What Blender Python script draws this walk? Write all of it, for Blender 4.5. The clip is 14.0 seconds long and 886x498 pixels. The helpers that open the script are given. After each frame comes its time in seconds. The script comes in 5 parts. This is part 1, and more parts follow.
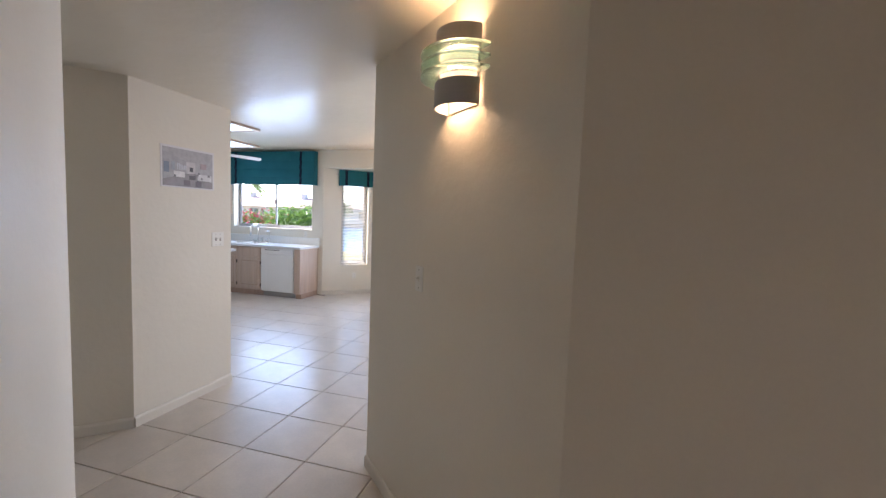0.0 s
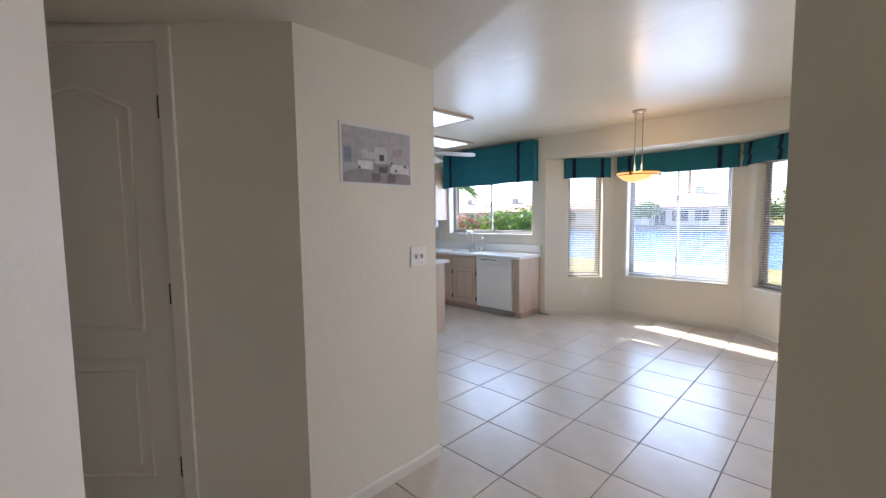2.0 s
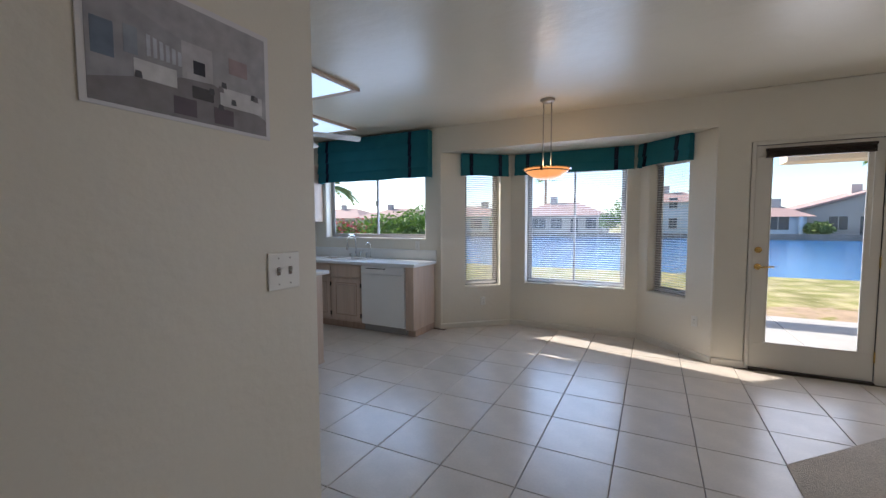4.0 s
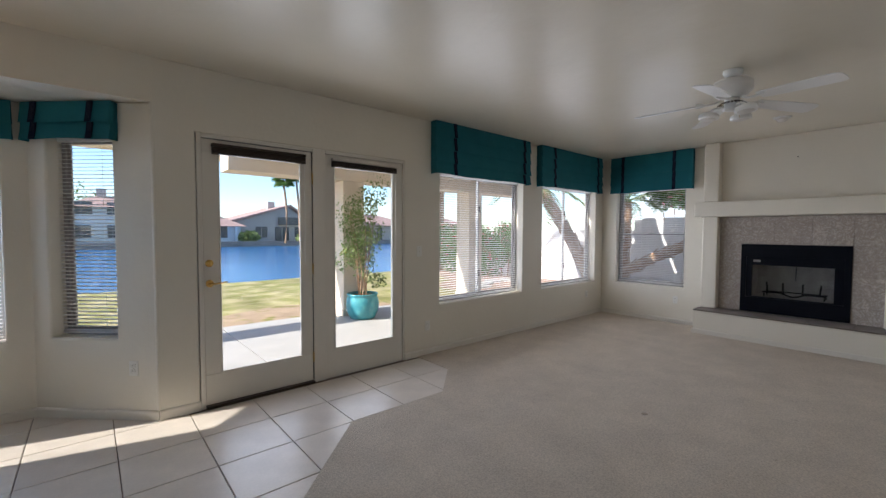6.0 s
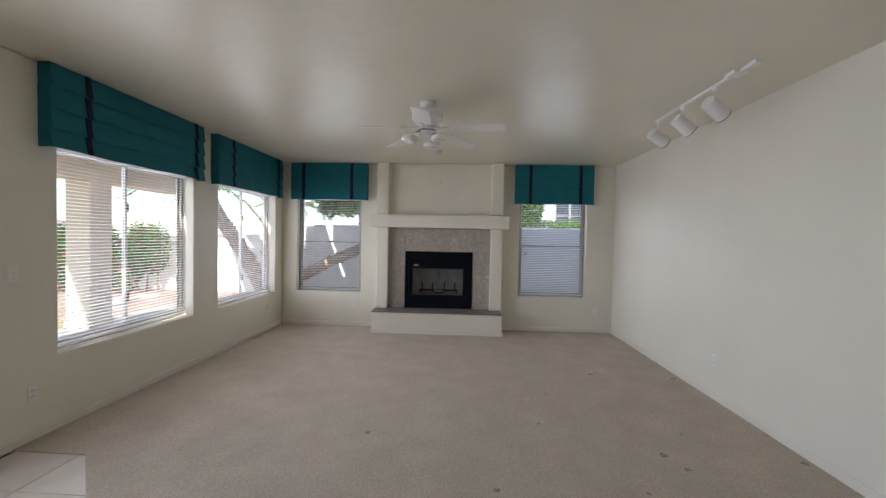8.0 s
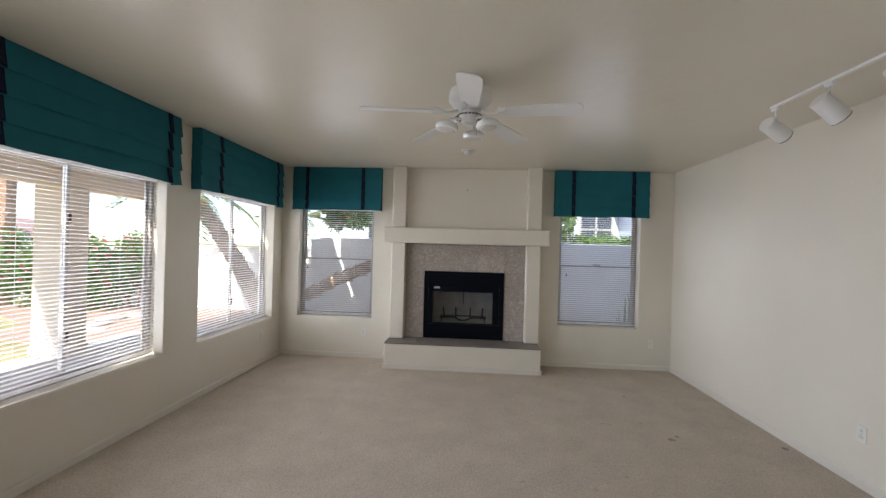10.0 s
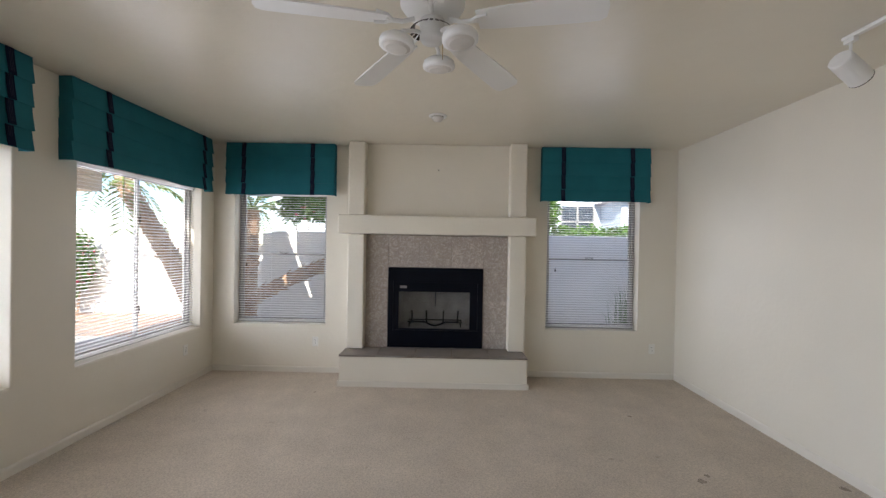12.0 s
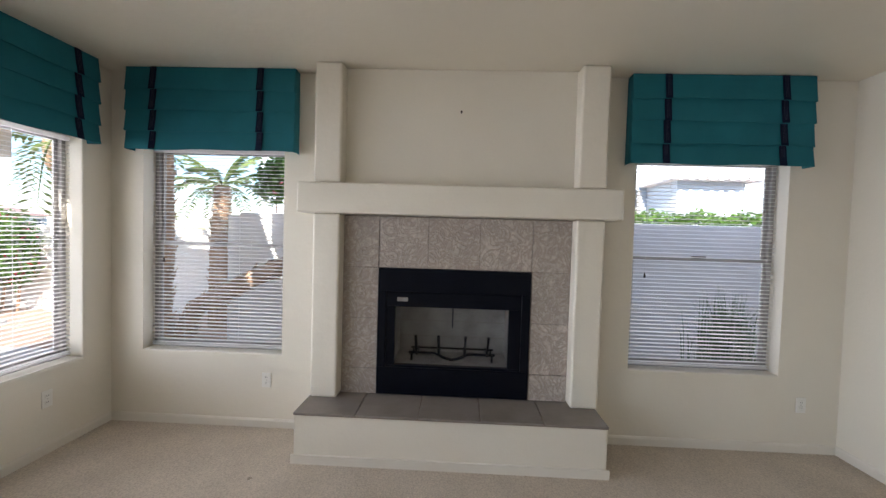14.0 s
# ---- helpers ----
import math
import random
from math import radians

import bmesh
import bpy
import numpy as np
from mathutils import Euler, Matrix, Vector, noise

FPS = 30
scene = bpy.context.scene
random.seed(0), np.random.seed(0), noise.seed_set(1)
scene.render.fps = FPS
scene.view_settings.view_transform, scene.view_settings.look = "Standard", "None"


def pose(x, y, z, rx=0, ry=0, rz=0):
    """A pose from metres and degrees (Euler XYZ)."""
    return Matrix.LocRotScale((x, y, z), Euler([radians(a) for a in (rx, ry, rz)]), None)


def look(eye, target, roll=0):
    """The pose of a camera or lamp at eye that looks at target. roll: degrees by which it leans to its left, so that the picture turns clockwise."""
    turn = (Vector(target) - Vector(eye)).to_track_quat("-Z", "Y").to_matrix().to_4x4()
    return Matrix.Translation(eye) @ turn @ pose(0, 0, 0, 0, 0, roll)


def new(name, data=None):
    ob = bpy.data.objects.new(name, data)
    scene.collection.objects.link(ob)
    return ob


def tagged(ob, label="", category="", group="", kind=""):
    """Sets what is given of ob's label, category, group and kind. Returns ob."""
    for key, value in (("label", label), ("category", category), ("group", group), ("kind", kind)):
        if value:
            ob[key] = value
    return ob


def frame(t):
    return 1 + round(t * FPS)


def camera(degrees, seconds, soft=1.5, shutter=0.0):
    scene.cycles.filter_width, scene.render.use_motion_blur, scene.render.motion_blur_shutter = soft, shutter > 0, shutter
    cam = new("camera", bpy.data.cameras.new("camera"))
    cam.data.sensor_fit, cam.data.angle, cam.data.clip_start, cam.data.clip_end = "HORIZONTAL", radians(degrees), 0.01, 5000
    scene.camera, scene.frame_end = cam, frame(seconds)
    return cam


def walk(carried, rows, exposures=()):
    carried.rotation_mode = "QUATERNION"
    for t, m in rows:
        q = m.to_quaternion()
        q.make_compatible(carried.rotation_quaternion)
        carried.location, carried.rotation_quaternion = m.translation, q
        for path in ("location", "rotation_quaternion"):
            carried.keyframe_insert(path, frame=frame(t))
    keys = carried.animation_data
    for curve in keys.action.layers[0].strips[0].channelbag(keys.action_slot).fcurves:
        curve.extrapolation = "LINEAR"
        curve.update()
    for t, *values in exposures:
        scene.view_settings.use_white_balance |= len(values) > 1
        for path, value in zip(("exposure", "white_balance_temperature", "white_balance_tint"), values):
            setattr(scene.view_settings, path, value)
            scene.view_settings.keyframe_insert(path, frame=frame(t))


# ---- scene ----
# ---- camera ----
cam = camera(94.5, 14.0, soft=1.4)
# seconds, eye, a point looked at, lean
PATH = [
    (0, (0.176, -0.119, 1.564), (-0.367, 1.8, 1.413), 2.2),
    (0.5, (0.016, 0.157, 1.539), (-0.99, 1.879, 1.378), 1.7),
    (1, (-0.191, 0.495, 1.555), (-1.494, 2.006, 1.415), 0.6),
    (1.5, (-0.505, 0.821, 1.532), (-1.903, 2.245, 1.401), -0.6),
    (2, (-0.82, 1.088, 1.538), (-2.219, 2.509, 1.385), -0.8),
    (2.2, (-0.943, 1.209, 1.52), (-2.351, 2.62, 1.368), -1.0),
    (4.3, (-1.587, 1.904, 1.461), (-2.287, 3.772, 1.319), -0.2),
    (4.5, (-1.565, 2.007, 1.465), (-2.096, 3.929, 1.311), -0.2),
    (5, (-1.506, 2.326, 1.478), (-1.489, 4.321, 1.341), -0.0),
    (5.5, (-1.441, 2.669, 1.457), (-0.766, 4.547, 1.34), 0.1),
    (6, (-1.39, 2.989, 1.454), (-0.084, 4.501, 1.37), 0.2),
    (6.5, (-1.285, 3.263, 1.473), (0.452, 4.252, 1.396), 0.4),
    (7, (-1.231, 3.461, 1.512), (0.709, 3.941, 1.439), 0.6),
    (7.5, (-1.211, 3.561, 1.508), (0.779, 3.758, 1.457), 0.9),
    (8, (-1.178, 3.654, 1.526), (0.819, 3.75, 1.472), 1.1),
    (8.2, (-1.165, 3.685, 1.522), (0.832, 3.771, 1.468), 1.1),
    (10.3, (-0.083, 3.975, 1.62), (1.912, 4.113, 1.624), 1.6),
    (10.5, (-0.063, 3.974, 1.624), (1.933, 4.1, 1.614), 1.5),
    (11, (0.031, 3.897, 1.607), (2.029, 3.985, 1.592), 1.3),
    (11.5, (0.346, 3.859, 1.574), (2.345, 3.908, 1.559), 1.1),
    (12, (0.758, 3.914, 1.553), (2.758, 3.935, 1.54), 1.0),
    (12.5, (1.201, 4.002, 1.563), (3.201, 3.995, 1.545), 1.1),
    (13, (1.692, 4.009, 1.542), (3.692, 4.001, 1.511), 1.4),
    (13.5, (2.159, 3.993, 1.539), (4.159, 3.994, 1.494), 1.8),
    (14, (2.575, 4.018, 1.553), (4.573, 4.096, 1.483), 1.7),
]
# seconds, stops, kelvin, tint
EXPOSURE = [(0, 2.45, 6300, 17), (1.5, 2.2, 6450, 15), (2.2, 2.08, 6450, 15), (4.3, 1.12, 6200, 13), (6.5, 1.02, 6150, 11), (8.2, 1.32, 6300, 10), (10.3, 1.38, 6450, 11), (14, 1.56, 6450, 11)]
walk(cam, [(t, look(eye, aim, lean)) for t, eye, aim, lean in PATH], exposures=EXPOSURE)

# ---- world, sun, large lights ----
SUN_EL = radians(32.7)
SUN_WAY = Vector((0.971 * math.cos(SUN_EL), -0.24 * math.cos(SUN_EL), -math.sin(SUN_EL))).normalized()
world = bpy.data.worlds.new("world")
scene.world = world
world.use_nodes = True
wn, wl = world.node_tree.nodes, world.node_tree.links
sky = wn.new("ShaderNodeTexSky")
sky.sky_type, sky.sun_disc = "NISHITA", False
sky.sun_elevation = SUN_EL
sky.ozone_density, sky.dust_density = 4.0, 0.4
sky.sun_rotation = math.atan2(-SUN_WAY.x, -SUN_WAY.y)
wn["Background"].inputs["Strength"].default_value = 0.15
# white clouds in bands above the horizon
wc = wn.new("ShaderNodeTexCoord")
wm = wn.new("ShaderNodeMapping")
wm.inputs["Scale"].default_value = (1.0, 1.0, 3.2)
wt = wn.new("ShaderNodeTexNoise")
wt.inputs["Scale"].default_value, wt.inputs["Detail"].default_value, wt.inputs["Roughness"].default_value = 2.6, 7, 0.55
wr = wn.new("ShaderNodeMapRange")
wr.inputs["From Min"].default_value, wr.inputs["From Max"].default_value = 0.57, 0.78
wx = wn.new("ShaderNodeMix")
wx.data_type = "RGBA"
wx.inputs["B"].default_value = (4.6, 4.8, 5.2, 1)
wl.new(wc.outputs["Generated"], wm.inputs["Vector"])
wl.new(wm.outputs["Vector"], wt.inputs["Vector"])
wl.new(wt.outputs["Fac"], wr.inputs["Value"])
wl.new(wr.outputs["Result"], wx.inputs["Factor"])
wl.new(sky.outputs[0], wx.inputs["A"])
wl.new(wx.outputs["Result"], wn["Background"].inputs["Color"])
sun = new("sun", bpy.data.lights.new("sun", "SUN"))
sun.data.energy, sun.data.angle, sun.data.color = 4.8, radians(0.53), (1.0, 0.94, 0.84)
sun.matrix_world = look((0, 0, 20), Vector((0, 0, 20)) + SUN_WAY)


def window_light(p, q, z0, z1, inward, watts, spread=145):
    """Area lamp in an opening: sky light at windows, added fill in the entry."""
    lamp = new("opening_lamp", bpy.data.lights.new("opening_lamp", "AREA"))
    lamp.data.shape, lamp.data.energy, lamp.data.color = "RECTANGLE", watts, (0.87, 0.89, 1.0)
    p, q, n = Vector((*p, 0)), Vector((*q, 0)), Vector((*inward, 0)).normalized()
    lamp.data.spread = radians(spread)
    lamp.data.size, lamp.data.size_y = (q - p).length, z1 - z0
    c = (p + q) / 2 + Vector((0, 0, (z0 + z1) / 2))
    lamp.matrix_world = look(c, c + n)
    return lamp


K = 0.285
LAKE_BLUE = (0.50, 0.68, 1.0)
window_light((1.85, 6.935), (3.3, 6.935), 0.65, 2.15, (0, -1), 53 * K)
window_light((3.9, 6.935), (5.4, 6.935), 0.65, 2.15, (0, -1), 53 * K)
window_light((-0.6, 6.85), (0.1, 6.85), 0.3, 2.05, (0, -1), 13 * K)
window_light((0.43, 6.85), (1.1, 6.85), 0.3, 2.05, (0, -1), 13 * K)
window_light((5.875, 6.4), (5.875, 5.45), 0.65, 2.15, (-1, 0), 10 * K)
window_light((5.875, 2.65), (5.875, 1.7), 0.65, 2.15, (-1, 0), 10 * K)
window_light((-3.1, 7.62), (-1.95, 7.62), 0.65, 2.15, (0, -1), 54 * K, 172).data.color = LAKE_BLUE
window_light((-6.1, 6.935), (-4.5, 6.935), 1.3, 2.2, (0, -1), 30 * K, 172).data.color = LAKE_BLUE
# added fill in an assumed, unseen opening beside the start, lightens the hall
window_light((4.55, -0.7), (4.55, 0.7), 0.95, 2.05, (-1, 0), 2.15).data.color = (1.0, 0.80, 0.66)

# ---- materials ----
def mat(name, base, rough=0.6, metal=0.0, var=0.06, scale=3.0, bump=0.0, bscale=60.0, fine=0.0, fscale=400.0, spec=0.5, rand=0.0, second=None, mix_at=(0.45, 0.6)):
    """A surface with large and small variation of tone and a fine relief. second: a colour that comes through in patches."""
    m = bpy.data.materials.new(name)
    m.use_nodes = True
    n, l = m.node_tree.nodes, m.node_tree.links
    b = n["Principled BSDF"]
    b.inputs["Roughness"].default_value, b.inputs["Metallic"].default_value = rough, metal
    b.inputs["Specular IOR Level"].default_value = spec
    co = n.new("ShaderNodeTexCoord")
    big = n.new("ShaderNodeTexNoise")
    big.inputs["Scale"].default_value, big.inputs["Detail"].default_value = scale, 5
    l.new(co.outputs["Object"], big.inputs["Vector"])
    ramp = n.new("ShaderNodeMapRange")
    ramp.inputs["From Min"].default_value, ramp.inputs["From Max"].default_value = 0.3, 0.7
    ramp.inputs["To Min"].default_value, ramp.inputs["To Max"].default_value = 1 - var, 1 + var
    l.new(big.outputs["Fac"], ramp.inputs["Value"])
    hsv = n.new("ShaderNodeHueSaturation")
    hsv.inputs["Color"].default_value = (*base, 1)
    value = ramp.outputs["Result"]
    if second:
        pick = n.new("ShaderNodeMapRange")
        pick.inputs["From Min"].default_value, pick.inputs["From Max"].default_value = mix_at
        pn = n.new("ShaderNodeTexNoise")
        pn.inputs["Scale"].default_value, pn.inputs["Detail"].default_value = scale * 1.7, 6
        l.new(co.outputs["Object"], pn.inputs["Vector"])
        l.new(pn.outputs["Fac"], pick.inputs["Value"])
        mx = n.new("ShaderNodeMix")
        mx.data_type = "RGBA"
        mx.inputs["A"].default_value, mx.inputs["B"].default_value = (*base, 1), (*second, 1)
        l.new(pick.outputs["Result"], mx.inputs["Factor"])
        l.new(mx.outputs["Result"], hsv.inputs["Color"])
    if fine:
        fn = n.new("ShaderNodeTexNoise")
        fn.inputs["Scale"].default_value, fn.inputs["Detail"].default_value = fscale, 2
        l.new(co.outputs["Object"], fn.inputs["Vector"])
        fr = n.new("ShaderNodeMapRange")
        fr.inputs["From Min"].default_value, fr.inputs["From Max"].default_value = 0.3, 0.7
        fr.inputs["To Min"].default_value, fr.inputs["To Max"].default_value = 1 - fine, 1 + fine
        l.new(fn.outputs["Fac"], fr.inputs["Value"])
        mu = n.new("ShaderNodeMath")
        mu.operation = "MULTIPLY"
        l.new(value, mu.inputs[0])
        l.new(fr.outputs["Result"], mu.inputs[1])
        value = mu.outputs[0]
    if rand:
        oi = n.new("ShaderNodeObjectInfo")
        rr = n.new("ShaderNodeMapRange")
        rr.inputs["To Min"].default_value, rr.inputs["To Max"].default_value = 1 - rand, 1 + rand
        l.new(oi.outputs["Random"], rr.inputs["Value"])
        mu = n.new("ShaderNodeMath")
        mu.operation = "MULTIPLY"
        l.new(value, mu.inputs[0])
        l.new(rr.outputs["Result"], mu.inputs[1])
        value = mu.outputs[0]
    l.new(value, hsv.inputs["Value"])
    l.new(hsv.outputs["Color"], b.inputs["Base Color"])
    if bump:
        bn = n.new("ShaderNodeTexNoise")
        bn.inputs["Scale"].default_value, bn.inputs["Detail"].default_value = bscale, 4
        l.new(co.outputs["Object"], bn.inputs["Vector"])
        bp = n.new("ShaderNodeBump")
        bp.inputs["Strength"].default_value, bp.inputs["Distance"].default_value = bump, 0.01
        l.new(bn.outputs["Fac"], bp.inputs["Height"])
        l.new(bp.outputs["Normal"], b.inputs["Normal"])
    return m


def wood(name, base, dark, rough=0.45, stretch=(60, 60, 4)):
    m = mat(name, base, rough, var=0.08, scale=4, second=dark)
    n, l = m.node_tree.nodes, m.node_tree.links
    mp = n.new("ShaderNodeMapping")
    mp.inputs["Scale"].default_value = [v / 10 for v in stretch]
    l.new(n["Texture Coordinate"].outputs["Object"], mp.inputs["Vector"])
    for t in [x for x in n if x.type == "TEX_NOISE"]:
        l.new(mp.outputs["Vector"], t.inputs["Vector"])
    return m


def glow(name, colour, strength):
    m = bpy.data.materials.new(name)
    m.use_nodes = True
    b = m.node_tree.nodes["Principled BSDF"]
    b.inputs["Base Color"].default_value = (*colour, 1)
    b.inputs["Emission Color"].default_value = (*colour, 1)
    b.inputs["Emission Strength"].default_value = strength
    return m


def let_through(m, share):
    """Lets part of the light pass through a thin leaf or slat."""
    n, l = m.node_tree.nodes, m.node_tree.links
    b = n["Principled BSDF"]
    tl, mx = n.new("ShaderNodeBsdfTranslucent"), n.new("ShaderNodeMixShader")
    src = b.inputs["Base Color"].links
    if src:
        l.new(src[0].from_socket, tl.inputs["Color"])
    else:
        tl.inputs["Color"].default_value = b.inputs["Base Color"].default_value
    mx.inputs[0].default_value = share
    l.new(b.outputs[0], mx.inputs[1])
    l.new(tl.outputs[0], mx.inputs[2])
    l.new(mx.outputs[0], n["Material Output"].inputs["Surface"])


def glass(name, tint=(1, 1, 1), rough=0.0):
    """A thin pane: clear straight through, with a real reflection."""
    m = bpy.data.materials.new(name)
    m.use_nodes = True
    n, l = m.node_tree.nodes, m.node_tree.links
    out = n["Material Output"]
    n.remove(n["Principled BSDF"])
    tr, gl, mx, fr = n.new("ShaderNodeBsdfTransparent"), n.new("ShaderNodeBsdfGlossy"), n.new("ShaderNodeMixShader"), n.new("ShaderNodeLayerWeight")
    tr.inputs["Color"].default_value = (*tint, 1)
    gl.inputs["Roughness"].default_value = rough
    pw, sc = n.new("ShaderNodeMath"), n.new("ShaderNodeMath")
    pw.operation, sc.operation = "POWER", "MULTIPLY_ADD"
    pw.inputs[1].default_value, sc.inputs[1].default_value, sc.inputs[2].default_value = 5, 0.6, 0.02
    l.new(fr.outputs["Facing"], pw.inputs[0])
    l.new(pw.outputs[0], sc.inputs[0])
    l.new(sc.outputs[0], mx.inputs[0])
    l.new(tr.outputs[0], mx.inputs[1])
    l.new(gl.outputs[0], mx.inputs[2])
    l.new(mx.outputs[0], out.inputs["Surface"])
    return m


WALL = mat("wall_paint", (0.74, 0.69, 0.585), 0.48, var=0.03, scale=1.2, bump=0.18, bscale=22, fine=0.01, fscale=90)
CEIL = mat("ceiling_paint", (0.72, 0.665, 0.55), 0.31, var=0.04, scale=1.0, bump=0.55, bscale=6)
TRIM = mat("trim_paint", (0.71, 0.665, 0.58), 0.38, var=0.02, scale=2)
TILE = mat("floor_tile", (0.64, 0.57, 0.49), 0.29, var=0.07, scale=5, bump=0.03, bscale=35, fine=0.03, fscale=60, rand=0.04)
GROUT = mat("grout", (0.20, 0.15, 0.115), 0.85, var=0.15, scale=8)
CARPET = mat("carpet", (0.57, 0.493, 0.40), 0.95, var=0.07, scale=3.2, second=(0.33, 0.275, 0.22), mix_at=(0.69, 0.78), bump=1.0, bscale=170, fine=0.15, fscale=90, spec=0.1)
TEAL = mat("teal_fabric", (0.014, 0.135, 0.168), 0.75, var=0.06, scale=6, bump=0.1, bscale=300, fine=0.06, fscale=500, spec=0.25)
NAVY = mat("navy_ribbon", (0.005, 0.009, 0.028), 0.8, spec=0.15, var=0.1, scale=20, bump=0.1, bscale=300)
ALU = mat("white_aluminium", (0.36, 0.345, 0.33), 0.4, metal=0.3, var=0.03)
SLAT = mat("blind_slat", (0.74, 0.72, 0.70), 0.45, var=0.02)
sn, slk = SLAT.node_tree.nodes, SLAT.node_tree.links
st_, smx = sn.new("ShaderNodeBsdfTranslucent"), sn.new("ShaderNodeMixShader")
st_.inputs["Color"].default_value, smx.inputs[0].default_value = (0.9, 0.88, 0.86, 1), 0.5
slk.new(sn["Principled BSDF"].outputs[0], smx.inputs[1])
slk.new(st_.outputs[0], smx.inputs[2])
slk.new(smx.outputs[0], sn["Material Output"].inputs["Surface"])
WHITE = mat("white_enamel", (0.80, 0.79, 0.76), 0.35, var=0.02)
PLASTIC = mat("white_plastic", (0.78, 0.76, 0.70), 0.4, var=0.02)
GLASS = glass("window_glass", (0.97, 0.98, 0.98))
FBTILE = mat("fireplace_tile", (0.43, 0.38, 0.335), 0.42, var=0.08, scale=16, bump=0.5, bscale=26, fine=0.17, fscale=60, rand=0.06, second=(0.47, 0.42, 0.375), mix_at=(0.44, 0.60))
def swirl(m, dark, scale=7.0, share=0.75):
    """Curling veins laid over a surface, with a relief that follows them."""
    n, l = m.node_tree.nodes, m.node_tree.links
    b, hsv = n["Principled BSDF"], [x for x in n if x.type == "HUE_SAT"][0]
    t, r, mx, bp = n.new("ShaderNodeTexNoise"), n.new("ShaderNodeValToRGB"), n.new("ShaderNodeMix"), n.new("ShaderNodeBump")
    t.inputs["Scale"].default_value, t.inputs["Detail"].default_value, t.inputs["Distortion"].default_value = scale, 4, 3.5
    l.new(n["Texture Coordinate"].outputs["Object"], t.inputs["Vector"])
    e = r.color_ramp.elements
    e[0].position, e[1].position, e[0].color, e[1].color = 0.40, 0.62, (0, 0, 0, 1), (0, 0, 0, 1)
    mid = e.new(0.49)
    mid.color = (share, share, share, 1)
    l.new(t.outputs["Fac"], r.inputs["Fac"])
    mx.data_type = "RGBA"
    mx.inputs["B"].default_value = (*dark, 1)
    l.new(r.outputs["Color"], mx.inputs["Factor"])
    l.new(hsv.outputs["Color"], mx.inputs["A"])
    l.new(mx.outputs["Result"], b.inputs["Base Color"])
    bp.inputs["Strength"].default_value, bp.inputs["Distance"].default_value, bp.invert = 0.5, 0.006, True
    l.new(r.outputs["Color"], bp.inputs["Height"])
    l.new(bp.outputs["Normal"], b.inputs["Normal"])


swirl(FBTILE, (0.30, 0.245, 0.205))
HTILE = mat("hearth_tile", (0.22, 0.19, 0.165), 0.5, var=0.12, scale=7, bump=0.1, bscale=40, rand=0.06)
BLACK = mat("black_steel", (0.003, 0.004, 0.008), 0.34, spec=0.12, metal=0.0, var=0.15, scale=10)
SOOT = mat("firebox_brick", (0.31, 0.295, 0.28), 0.9, var=0.2, scale=8, bump=0.3, bscale=40)
BIRCH = wood("pickled_oak", (0.56, 0.43, 0.335), (0.535, 0.40, 0.305), stretch=(40, 40, 3))
COUNTER = mat("white_laminate", (0.76, 0.76, 0.74), 0.3, var=0.02)
CHROME = mat("chrome", (0.75, 0.76, 0.78), 0.12, metal=1.0, var=0.02)
BRASS = mat("brass", (0.62, 0.40, 0.13), 0.25, metal=1.0, var=0.05)
BRONZE = mat("dark_bronze", (0.06, 0.045, 0.035), 0.4, metal=0.7, var=0.1)
NICKEL = mat("brushed_nickel", (0.42, 0.39, 0.35), 0.35, metal=0.9, var=0.05)
CONCRETE = mat("concrete", (0.46, 0.43, 0.40), 0.85, var=0.08, scale=2.5, bump=0.2, bscale=60, fine=0.05, fscale=120)
STUCCO = mat("stucco", (0.74, 0.63, 0.51), 0.9, var=0.05, scale=3, bump=0.4, bscale=90)
WSTUCCO = mat("white_stucco", (0.82, 0.77, 0.75), 0.9, var=0.05, scale=2, bump=0.3, bscale=70)
GRASS = mat("lawn", (0.27, 0.255, 0.085), 0.95, var=0.25, scale=1.2, bump=0.8, bscale=90, fine=0.25, fscale=60, spec=0.1, second=(0.46, 0.38, 0.20), mix_at=(0.40, 0.62))
DIRT = mat("bare_earth", (0.42, 0.30, 0.20), 0.95, var=0.2, scale=2, bump=0.6, bscale=40, fine=0.2, fscale=60, spec=0.1, second=(0.24, 0.22, 0.07), mix_at=(0.52, 0.66))
# muted clay red: the haze over the far roofs is put into the colour
ROOF = mat("hazed_clay_roof_tile", (0.40, 0.26, 0.22), 0.85, var=0.12, scale=1.5, bump=0.5, bscale=14, fine=0.12, fscale=12)
LEAF = mat("leaf", (0.10, 0.19, 0.035), 0.55, var=0.35, scale=3, spec=0.3, rand=0.1)
LEAF2 = mat("pale_leaf", (0.22, 0.28, 0.10), 0.6, var=0.35, scale=5, spec=0.3)
let_through(LEAF, 0.35)
let_through(LEAF2, 0.35)
BARK = mat("bark", (0.36, 0.225, 0.14), 0.95, var=0.25, scale=6, bump=0.8, bscale=30)
POT = mat("turquoise_glaze", (0.055, 0.27, 0.32), 0.22, var=0.12, scale=6, second=(0.10, 0.36, 0.38))
FLOWER = mat("pink_bract", (0.55, 0.03, 0.08), 0.6, var=0.3, scale=10)


# ---- building blocks ----
def thing(name, m=None, label="", category="", group="", kind=""):
    ob = new(name)
    if m is not None:
        ob.matrix_world = m
    return tagged(ob, label, category, group, kind)


